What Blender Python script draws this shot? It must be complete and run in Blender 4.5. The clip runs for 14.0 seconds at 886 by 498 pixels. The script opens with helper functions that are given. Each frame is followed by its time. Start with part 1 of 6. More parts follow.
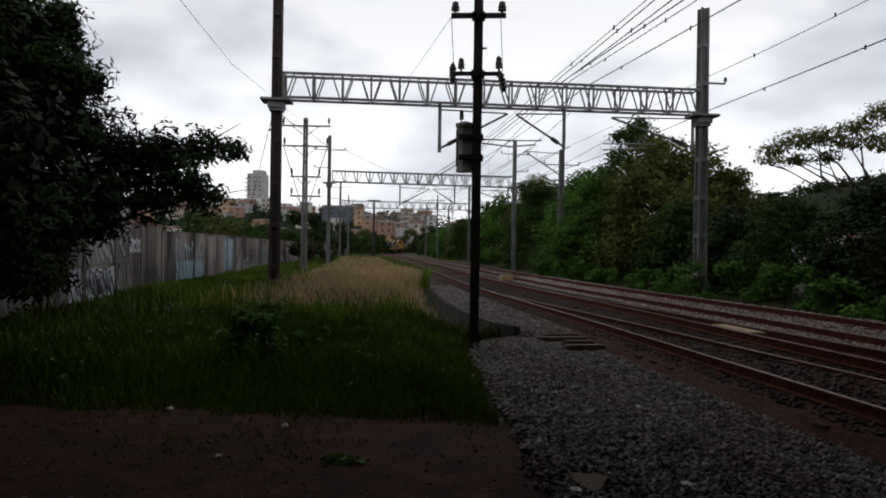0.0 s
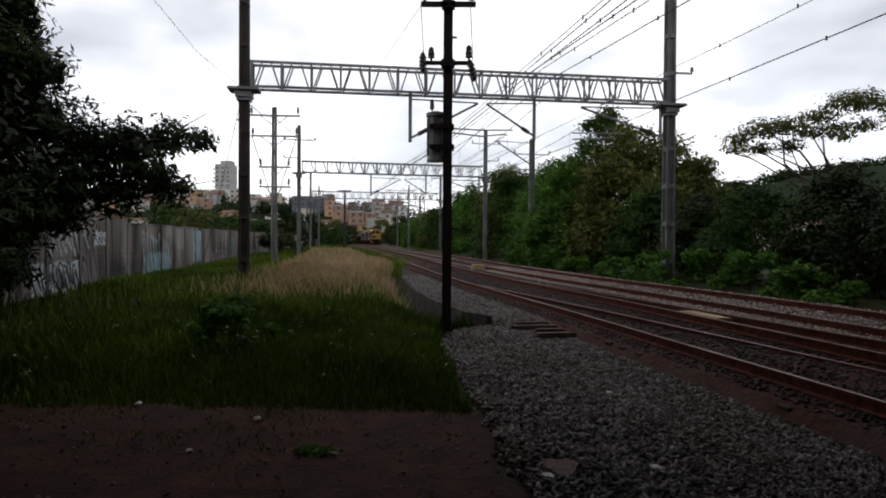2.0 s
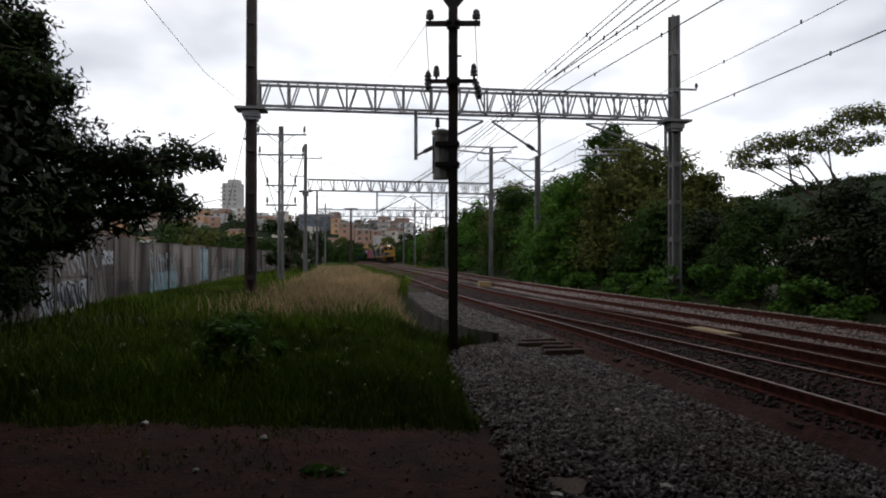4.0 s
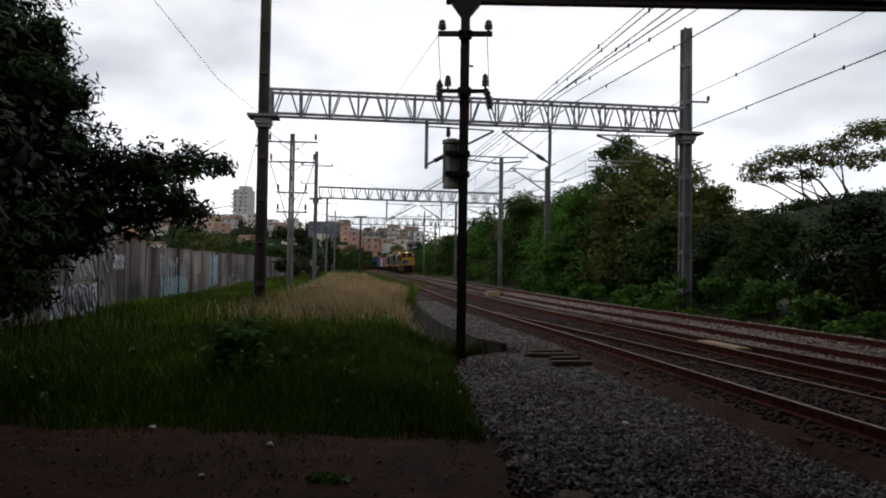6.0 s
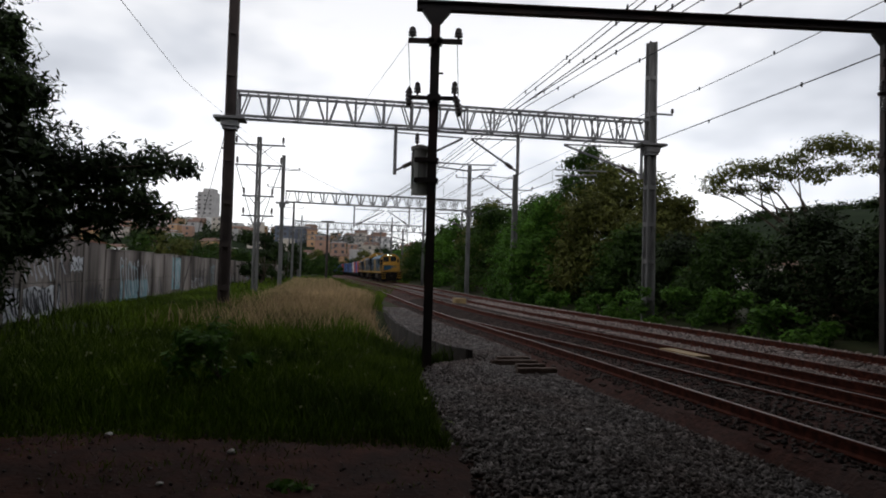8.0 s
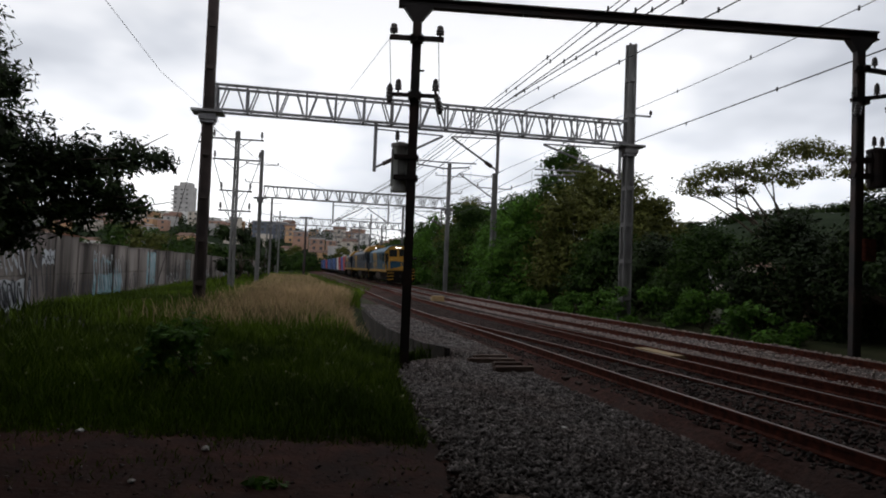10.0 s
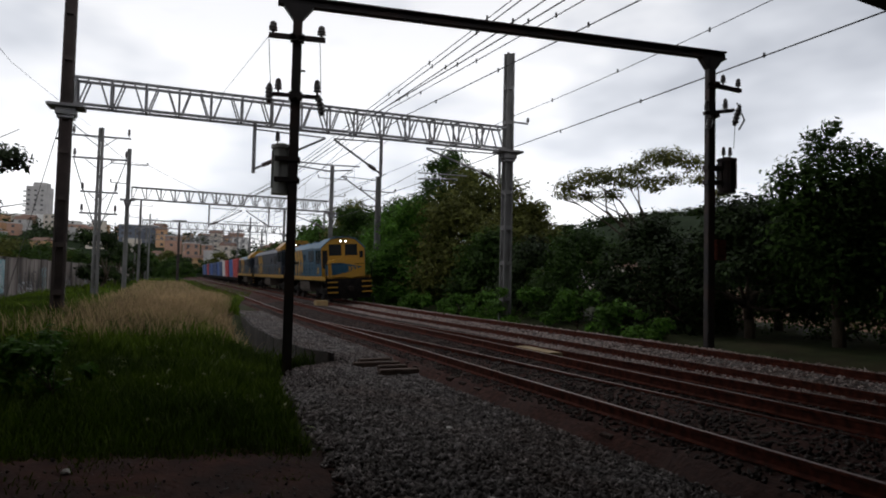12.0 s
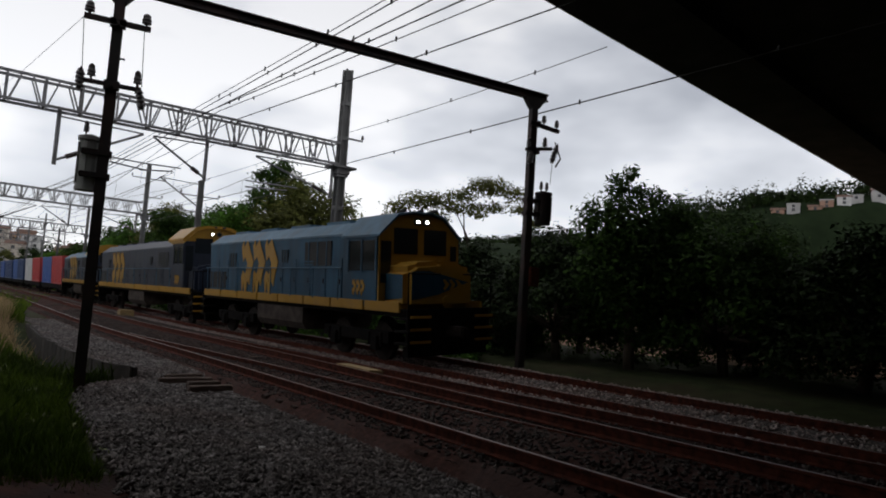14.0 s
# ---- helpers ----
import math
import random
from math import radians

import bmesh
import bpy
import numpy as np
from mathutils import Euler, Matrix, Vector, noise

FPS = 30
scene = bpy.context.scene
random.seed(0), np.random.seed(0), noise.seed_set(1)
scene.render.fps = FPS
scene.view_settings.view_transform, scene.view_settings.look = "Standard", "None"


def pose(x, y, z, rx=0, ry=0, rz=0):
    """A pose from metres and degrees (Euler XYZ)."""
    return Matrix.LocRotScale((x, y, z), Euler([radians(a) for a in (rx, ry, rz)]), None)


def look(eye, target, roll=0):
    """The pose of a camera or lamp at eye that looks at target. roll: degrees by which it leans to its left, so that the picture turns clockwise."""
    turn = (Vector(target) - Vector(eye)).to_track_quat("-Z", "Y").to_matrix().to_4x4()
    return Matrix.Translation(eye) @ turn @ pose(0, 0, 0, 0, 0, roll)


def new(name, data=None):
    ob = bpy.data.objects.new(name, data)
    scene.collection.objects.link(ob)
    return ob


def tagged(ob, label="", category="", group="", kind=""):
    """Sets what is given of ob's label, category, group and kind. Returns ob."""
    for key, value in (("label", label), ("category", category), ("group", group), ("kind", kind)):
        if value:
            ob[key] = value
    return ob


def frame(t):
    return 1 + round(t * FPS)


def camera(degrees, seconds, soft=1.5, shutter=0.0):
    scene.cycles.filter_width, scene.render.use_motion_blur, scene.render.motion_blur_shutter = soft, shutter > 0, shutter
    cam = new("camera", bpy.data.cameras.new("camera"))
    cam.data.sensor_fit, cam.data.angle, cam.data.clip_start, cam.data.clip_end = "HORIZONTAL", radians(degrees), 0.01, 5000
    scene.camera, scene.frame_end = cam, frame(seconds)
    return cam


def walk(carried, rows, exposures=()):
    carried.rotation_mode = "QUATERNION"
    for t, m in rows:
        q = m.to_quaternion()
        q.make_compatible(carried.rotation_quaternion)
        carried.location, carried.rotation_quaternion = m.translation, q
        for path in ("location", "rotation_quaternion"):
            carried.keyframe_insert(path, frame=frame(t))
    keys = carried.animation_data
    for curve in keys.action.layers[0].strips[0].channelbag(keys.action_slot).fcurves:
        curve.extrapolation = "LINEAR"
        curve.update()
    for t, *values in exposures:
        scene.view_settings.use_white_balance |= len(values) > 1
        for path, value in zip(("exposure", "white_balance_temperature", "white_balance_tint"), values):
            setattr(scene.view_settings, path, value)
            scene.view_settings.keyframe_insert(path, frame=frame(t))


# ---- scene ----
# ---- camera: stands under the edge of an overbridge and pans with the train ----
cam = camera(68.06, 14.0, soft=1.9)
EYE = (0.0, 0.0, 1.85)
TURNS = [
    (0.0, 0.0, -0.85, 2.81), (0.5, -0.26, -0.77, 2.2), (1.0, -0.6, -0.83, 1.67), (1.5, -0.76, -0.86, 1.96),
    (2.0, -0.85, -0.35, 0.34), (2.5, -0.44, -0.56, 0.4), (3.0, -0.06, -0.37, 0.55), (3.5, -0.34, -0.14, 0.49),
    (4.0, 0.64, -0.01, 0.88), (6.5, 1.69, -0.94, 1.7), (7.0, 2.01, -1.03, 1.39), (7.5, 2.0, -1.55, -0.05),
    (8.0, 2.05, -1.55, -1.22), (10.5, 1.91, -2.25, -3.98), (11.0, 2.01, -1.15, -6.77), (11.5, 1.95, -0.84, -10.7),
    (12.0, 2.5, -1.32, -13.16), (12.5, 2.81, -2.27, -14.67), (13.0, 3.15, -1.96, -19.64), (13.5, 3.49, -2.06, -22.92),
    (14.0, 4.67, -3.78, -28.32),
]
walk(cam, [(t, pose(*EYE, 90 + rx, ry, rz)) for t, rx, ry, rz in TURNS],
     exposures=[(0.0, -0.25), (1.0, -0.1), (2.0, 0.0), (4.0, -0.02), (6.5, -0.12), (11.0, -0.15), (12.5, -0.17), (13.5, -0.24), (14.0, -0.28)])


# ---- world and sun: bright overcast ----
def make_world():
    w = bpy.data.worlds.new("overcast_sky")
    w.use_nodes = True
    nt = w.node_tree
    nt.nodes.clear()
    N, L = nt.nodes.new, nt.links.new
    out, bg = N("ShaderNodeOutputWorld"), N("ShaderNodeBackground")
    sky = N("ShaderNodeTexSky")
    sky.sky_type, sky.sun_disc = "NISHITA", False
    sky.sun_elevation, sky.sun_rotation = radians(58), radians(20)
    tc, mp = N("ShaderNodeTexCoord"), N("ShaderNodeMapping")
    mp.inputs["Scale"].default_value = (1.0, 1.0, 2.2)
    n1, n2 = N("ShaderNodeTexNoise"), N("ShaderNodeTexNoise")
    n1.inputs["Scale"].default_value, n1.inputs["Detail"].default_value = 2.5, 3.5
    n2.inputs["Scale"].default_value, n2.inputs["Detail"].default_value = 6.0, 3.0
    L(tc.outputs["Generated"], mp.inputs["Vector"])
    L(mp.outputs["Vector"], n1.inputs["Vector"])
    L(mp.outputs["Vector"], n2.inputs["Vector"])
    add = N("ShaderNodeMath")
    add.operation = "MULTIPLY_ADD"
    add.inputs[1].default_value = 0.3
    L(n2.outputs["Fac"], add.inputs[0])
    L(n1.outputs["Fac"], add.inputs[2])
    ramp = N("ShaderNodeValToRGB")
    e = ramp.color_ramp.elements
    e[0].position, e[0].color = 0.42, (0.46, 0.48, 0.53, 1)
    e[1].position, e[1].color = 0.70, (1.0, 1.0, 1.02, 1)
    m = e.new(0.57)
    m.color = (0.70, 0.72, 0.77, 1)
    L(add.outputs[0], ramp.inputs["Fac"])
    sep = N("ShaderNodeSeparateXYZ")
    L(tc.outputs["Generated"], sep.inputs[0])
    up = N("ShaderNodeMapRange")
    up.inputs["From Min"].default_value, up.inputs["From Max"].default_value = 0.12, 0.70
    up.inputs["To Min"].default_value, up.inputs["To Max"].default_value = 1.06, 0.52
    L(sep.outputs["Z"], up.inputs["Value"])
    hi = N("ShaderNodeMixRGB")
    hi.blend_type = "MULTIPLY"
    hi.inputs["Fac"].default_value = 1.0
    L(ramp.outputs["Color"], hi.inputs["Color1"])
    L(up.outputs[0], hi.inputs["Color2"])
    sc = N("ShaderNodeMixRGB")
    sc.blend_type = "MULTIPLY"
    sc.inputs["Fac"].default_value = 1.0
    sc.inputs["Color2"].default_value = (0.07, 0.07, 0.07, 1)
    L(sky.outputs["Color"], sc.inputs["Color1"])
    mix = N("ShaderNodeMixRGB")
    mix.inputs["Fac"].default_value = 0.9
    L(sc.outputs["Color"], mix.inputs["Color1"])
    L(hi.outputs["Color"], mix.inputs["Color2"])
    L(mix.outputs["Color"], bg.inputs["Color"])
    bg.inputs["Strength"].default_value = SKY
    L(bg.outputs[0], out.inputs["Surface"])
    scene.world = w


SKY = 1.38
make_world()
sun = new("sun", bpy.data.lights.new("sun", "SUN"))
sun.data.energy, sun.data.angle, sun.data.color = 0.25, radians(25), (1.0, 0.97, 0.93)
sun.matrix_world = look((0, 0, 50), (12, -22, 0))


# ---- materials ----
def material(name, a, b=None, rough=0.8, metal=0.0, scale=6.0, bump=0.0, bump_scale=None, stain=None, stain_scale=1.2, stain_amt=0.5,
             spec=0.5, island=0.0, each=0.0, stretch=None, emit=0.0):
    m = bpy.data.materials.new(name)
    m.use_nodes = True
    nt = m.node_tree
    N, L = nt.nodes.new, nt.links.new
    bs = nt.nodes["Principled BSDF"]
    b = b or tuple(c * 0.7 for c in a)
    tc = N("ShaderNodeTexCoord")
    src = tc.outputs["Object"]
    if stretch:
        mp = N("ShaderNodeMapping")
        mp.inputs["Scale"].default_value = stretch
        L(src, mp.inputs["Vector"])
        src = mp.outputs["Vector"]
    n = N("ShaderNodeTexNoise")
    n.inputs["Scale"].default_value, n.inputs["Detail"].default_value = scale, 6.0
    L(src, n.inputs["Vector"])
    r = N("ShaderNodeValToRGB")
    e = r.color_ramp.elements
    e[0].position, e[0].color = 0.35, (*b, 1)
    e[1].position, e[1].color = 0.68, (*a, 1)
    L(n.outputs["Fac"], r.inputs["Fac"])
    col = r.outputs["Color"]
    if stain:
        n2 = N("ShaderNodeTexNoise")
        n2.inputs["Scale"].default_value, n2.inputs["Detail"].default_value = stain_scale, 5.0
        L(src, n2.inputs["Vector"])
        r2 = N("ShaderNodeValToRGB")
        r2.color_ramp.elements[0].position, r2.color_ramp.elements[1].position = 0.45, 0.65
        L(n2.outputs["Fac"], r2.inputs["Fac"])
        k = N("ShaderNodeMath")
        k.operation = "MULTIPLY"
        k.inputs[1].default_value = stain_amt
        L(r2.outputs["Color"], k.inputs[0])
        mx = N("ShaderNodeMixRGB")
        mx.inputs["Color2"].default_value = (*stain, 1)
        L(k.outputs[0], mx.inputs["Fac"])
        L(col, mx.inputs["Color1"])
        col = mx.outputs["Color"]
    if island or each:
        if island:
            g = N("ShaderNodeNewGeometry")
            rnd, amt = g.outputs["Random Per Island"], island
        else:
            g = N("ShaderNodeObjectInfo")
            rnd, amt = g.outputs["Random"], each
        mr = N("ShaderNodeMapRange")
        mr.inputs["To Min"].default_value, mr.inputs["To Max"].default_value = 1 - amt, 1 + amt
        L(rnd, mr.inputs["Value"])
        hs = N("ShaderNodeHueSaturation")
        L(mr.outputs[0], hs.inputs["Value"])
        L(col, hs.inputs["Color"])
        col = hs.outputs["Color"]
    L(col, bs.inputs["Base Color"])
    bs.inputs["Roughness"].default_value, bs.inputs["Metallic"].default_value = rough, metal
    bs.inputs["Specular IOR Level"].default_value = spec
    if bump:
        nb = N("ShaderNodeTexNoise")
        nb.inputs["Scale"].default_value, nb.inputs["Detail"].default_value = bump_scale or scale * 4, 4.0
        L(src, nb.inputs["Vector"])
        bp = N("ShaderNodeBump")
        bp.inputs["Strength"].default_value, bp.inputs["Distance"].default_value = bump, 0.02
        L(nb.outputs["Fac"], bp.inputs["Height"])
        L(bp.outputs["Normal"], bs.inputs["Normal"])
    if emit:
        L(col, bs.inputs["Emission Color"])
        bs.inputs["Emission Strength"].default_value = emit
    return m


M_GROUND = material("grassy_soil", (0.035, 0.045, 0.016), (0.02, 0.024, 0.01), 0.95, scale=1.5, bump=0.6, bump_scale=9, stain=(0.05, 0.035, 0.022), stain_scale=0.4, spec=0.12)
M_DIRT = material("red_dirt", (0.070, 0.028, 0.019), (0.030, 0.012, 0.009), 0.95, scale=3.5, bump=1.0, bump_scale=18, stain=(0.022, 0.013, 0.011), stain_scale=1.1, stain_amt=0.7, spec=0.12)
M_BALLAST = material("ballast_bed", (0.15, 0.132, 0.125), (0.045, 0.039, 0.037), 0.9, scale=16, bump=1.0, bump_scale=24, stain=(0.10, 0.07, 0.06), stain_scale=0.6, spec=0.12)
M_STONE = material("ballast_stone", (0.22, 0.20, 0.195), (0.08, 0.07, 0.067), 0.9, scale=5, island=0.65, stain=(0.11, 0.08, 0.07), stain_scale=0.5, stain_amt=0.5, spec=0.12)
M_TRACKBED = material("rusty_trackbed", (0.075, 0.032, 0.024), (0.028, 0.012, 0.010), 0.95, scale=10, bump=1.0, bump_scale=20, stain=(0.07, 0.05, 0.045), stain_scale=0.7, spec=0.12)
M_RUST = material("rusty_steel", (0.12, 0.034, 0.02), (0.045, 0.014, 0.010), 0.85, 0.0, scale=9, bump=0.2, spec=0.12)
M_RAILTOP = material("polished_rail_head", (0.19, 0.12, 0.10), (0.10, 0.055, 0.045), 0.42, 0.5, scale=3)
M_SLEEPER = material("weathered_sleeper", (0.07, 0.045, 0.037), (0.03, 0.02, 0.017), 0.9, scale=4, bump=0.6, stretch=(1, 8, 8), each=0.35, spec=0.12)
M_GALV = material("galvanised_steel", (0.26, 0.26, 0.27), (0.16, 0.16, 0.17), 0.6, 0.3, scale=3, stain=(0.12, 0.10, 0.09), stain_scale=0.8)
M_CONC_POST = material("concrete_post", (0.20, 0.197, 0.195), (0.10, 0.098, 0.096), 0.85, scale=2, stain=(0.08, 0.075, 0.07), stain_scale=0.7, stretch=(1, 1, 0.3), bump=0.2)
M_MAST = material("weathered_mast", (0.07, 0.05, 0.046), (0.03, 0.022, 0.02), 0.85, scale=1.6, stain=(0.035, 0.022, 0.02), stain_scale=0.6, bump=0.2)
M_DARKSTEEL = material("dark_painted_steel", (0.022, 0.016, 0.015), (0.012, 0.009, 0.009), 0.7, 0.1, scale=4, stain=(0.07, 0.03, 0.022), stain_scale=1.5)
M_PORCELAIN = material("brown_porcelain", (0.05, 0.035, 0.03), (0.03, 0.022, 0.02), 0.3, scale=3)
M_CAN = material("weathered_tank", (0.42, 0.42, 0.40), (0.3, 0.3, 0.29), 0.6, 0.0, scale=3, stain=(0.14, 0.10, 0.08), stain_scale=2, stretch=(1, 1, 0.4))
M_WIRE = material("wire", (0.06, 0.058, 0.058), (0.04, 0.04, 0.04), 0.6, 0.5, scale=2)
M_WALL = material("stained_render", (0.42, 0.37, 0.345), (0.20, 0.17, 0.16), 0.9, scale=1.1, stain=(0.04, 0.034, 0.031), stain_scale=0.8, stain_amt=0.85, stretch=(1, 1, 0.2), bump=0.2, spec=0.12)
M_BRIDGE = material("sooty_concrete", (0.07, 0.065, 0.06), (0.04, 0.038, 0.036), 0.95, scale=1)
M_BARK = material("bark", (0.11, 0.085, 0.065), (0.05, 0.04, 0.03), 0.95, scale=5, bump=0.8, stretch=(1, 1, 0.3), spec=0.12)


def leaf(name, a, b, through_light=0.3):
    m = material(name, a, b, 0.65, scale=0.35, island=0.5, spec=0.12)
    if through_light:
        nt = m.node_tree
        bs, out = nt.nodes["Principled BSDF"], nt.nodes["Material Output"]
        tr, mx = nt.nodes.new("ShaderNodeBsdfTranslucent"), nt.nodes.new("ShaderNodeMixShader")
        nt.links.new(bs.inputs["Base Color"].links[0].from_socket, tr.inputs["Color"])
        mx.inputs["Fac"].default_value = through_light
        nt.links.new(bs.outputs[0], mx.inputs[1])
        nt.links.new(tr.outputs[0], mx.inputs[2])
        nt.links.new(mx.outputs[0], out.inputs["Surface"])
    return m


M_LEAF_DARK = leaf("dark_leaves", (0.024, 0.045, 0.008), (0.012, 0.022, 0.005), 0.0)
M_LEAF_MID = leaf("green_leaves", (0.050, 0.100, 0.014), (0.024, 0.048, 0.009))
M_LEAF_OLIVE = leaf("olive_leaves", (0.125, 0.13, 0.030), (0.065, 0.075, 0.018))
M_LEAF_BRIGHT = leaf("fresh_leaves", (0.085, 0.19, 0.022), (0.045, 0.10, 0.014))
M_GRASS = leaf("green_grass", (0.13, 0.20, 0.014), (0.04, 0.066, 0.008), 0.12)
M_DRYGRASS = leaf("dry_grass", (0.54, 0.39, 0.22), (0.30, 0.215, 0.12))

# ---- shared mesh helpers ----
TRACK_PTS = [(-60, 23.0), (-30, 17.2), (0, 11.5), (15.5, 8.55), (23, 7.15), (28.7, 6.0), (35, 4.75), (42, 3.5), (54, 1.5), (62, 0.2), (91, -5.0), (103, -7.2), (140, -13.3), (190, -21.8), (215, -26.6), (240, -33), (280, -50), (320, -70), (350, -90)]


def curve_x(y, pts):
    """Smooth curve through points (y, x)."""
    ys = [p[0] for p in pts]
    i = max(0, min(len(pts) - 2, int(np.searchsorted(ys, y)) - 1))

    def slope(k):
        a, b = max(0, k - 1), min(len(pts) - 1, k + 1)
        return (pts[b][1] - pts[a][1]) / (pts[b][0] - pts[a][0])
    (y0, x0), (y1, x1) = pts[i], pts[i + 1]
    h = y1 - y0
    u = (y - y0) / h
    return ((2 * u ** 3 - 3 * u ** 2 + 1) * x0 + (u ** 3 - 2 * u ** 2 + u) * h * slope(i)
            + (-2 * u ** 3 + 3 * u ** 2) * x1 + (u ** 3 - u ** 2) * h * slope(i + 1))


def centre(y):
    return curve_x(y, TRACK_PTS)


# arc length along the main track, from y = -60 on
_Y = np.arange(-60, 350.01, 0.5)
_X = np.array([centre(float(v)) for v in _Y])
_S = np.concatenate([[0], np.cumsum(np.hypot(np.diff(_X), np.diff(_Y)))])


def spread(y):
    """How far the near track draws in towards the far one, away from the turnout."""
    return 5.06 * (1 - float(np.interp(y, [0, 23, 29, 42, 60], [0.87, 0.87, 0.855, 0.82, 0.80])))


def across(o, y):
    """True offset of a nominal one: the near track closes up to the far one with distance."""
    d = spread(y)
    if o >= -1.3:
        return o
    return o + d if o <= -4.25 else o + d * (o + 1.3) / -2.95


def nominal(o, y):
    """The reverse of across()."""
    d = spread(y)
    if o >= -1.3:
        return o
    return o - d if o <= -4.25 + d else -1.3 + (o + 1.3) * 2.95 / (2.95 - d)


def on_track(s, off=0.0):
    """Point of the main track at arc length s, shifted off metres to the right as seen going away; and the heading angle."""
    y = float(np.interp(s, _S, _Y))
    x = float(np.interp(s, _S, _X))
    i = int(np.clip(np.searchsorted(_S, s), 1, len(_S) - 1))
    a = int(max(0, i - 3)), int(min(len(_S) - 1, i + 2))
    dx, dy = _X[a[1]] - _X[a[0]], _Y[a[1]] - _Y[a[0]]
    n = math.hypot(dx, dy)
    off = across(off, y)
    return x + off * dy / n, y - off * dx / n, math.atan2(dy, dx)


def s_at(y):
    return float(np.interp(y, _Y, _S))


def link(name, verts, faces, mat, parent=None, label="", smooth=False):
    me = bpy.data.meshes.new(name)
    me.from_pydata([tuple(v) for v in verts], [], [tuple(q) for q in faces])
    me.update()
    if smooth:
        me.polygons.foreach_set("use_smooth", [True] * len(me.polygons))
    for m in (mat if isinstance(mat, (list, tuple)) else [mat]):
        me.materials.append(m)
    ob = new(name, me)
    if parent:
        ob.parent = parent
    if label:
        tagged(ob, label)
    return ob


def part(name, bm, mat, parent=None, label="", smooth=False):
    me = bpy.data.meshes.new(name)
    bm.normal_update()
    bm.to_mesh(me)
    bm.free()
    if smooth:
        me.polygons.foreach_set("use_smooth", [True] * len(me.polygons))
    for m in (mat if isinstance(mat, (list, tuple)) else [mat]):
        me.materials.append(m)
    ob = new(name, me)
    if parent:
        ob.parent = parent
    if label:
        tagged(ob, label)
    return ob


def box(bm, c, size, m=None, bevel=0.0, mi=0):
    """A box centred at c, optionally turned by m, with bevelled edges."""
    t = Matrix.Translation(c) @ (m or Matrix()) @ Matrix.Diagonal((*size, 1))
    r = bmesh.ops.create_cube(bm, size=1.0, matrix=t)
    vs = r["verts"]
    fs = {f for v in vs for f in v.link_faces}
    for f in fs:
        f.material_index = mi
    if bevel:
        es = {e for v in vs for e in v.link_edges}
        bmesh.ops.bevel(bm, geom=list(es), offset=bevel, segments=2, affect="EDGES")


def rod(bm, a, b, r0, r1=None, seg=8, mi=0):
    """A tapered round bar from a to b."""
    a, b = Vector(a), Vector(b)
    d = b - a
    q = d.to_track_quat("Z", "Y").to_matrix().to_4x4()
    r = bmesh.ops.create_cone(bm, cap_ends=True, segments=seg, radius1=r0, radius2=r1 if r1 is not None else r0, depth=d.length,
                              matrix=Matrix.Translation((a + b) / 2) @ q)
    for f in {f for v in r["verts"] for f in v.link_faces}:
        f.material_index = mi


def bar(bm, a, b, w, h, mi=0):
    """A square bar from a to b."""
    a, b = Vector(a), Vector(b)
    d = b - a
    q = d.to_track_quat("Z", "Y").to_matrix().to_4x4()
    r = bmesh.ops.create_cube(bm, size=1.0, matrix=Matrix.Translation((a + b) / 2) @ q @ Matrix.Diagonal((w, h, d.length, 1)))
    for f in {f for v in r["verts"] for f in v.link_faces}:
        f.material_index = mi


def thing(name, label, category, m=None, group="", kind=""):
    ob = new(name)
    if m:
        ob.matrix_world = m
    return tagged(ob, label, category, group, kind)


# ---- terrain ----
def wall_x(y):
    """Line of the boundary wall."""
    return -13.3 - (y - 27) * 0.163


def track_off(x, y):
    """Signed distance right of the far track's centre line."""
    y2 = min(max(y, -59.0), 349.0)
    dx = centre(y2 + 0.5) - centre(y2 - 0.5)
    return nominal((x - centre(y2)) / math.sqrt(1 + dx * dx), y2)


def fall(y):
    """The line climbs slightly going away."""
    return float(np.interp(y, [0, 17, 23, 29, 42, 60, 90, 150], [0.21, 0.19, 0.15, 0.11, 0.10, 0.14, 0.18, 0.20]))


def grass_edge(y):
    return float(np.interp(y, [-10, 5, 8.7, 13.6, 15.4, 15.9, 16.7, 19.5, 24, 30, 40], [1.3, 0.5, 0.2, -0.2, 0.1, 0.97, 0.46, -0.34, -1.19, -1.99, -3.2])) + (0.12 * noise.noise((y * 1.3, 0, 7)) if y < 15 else 0.0)


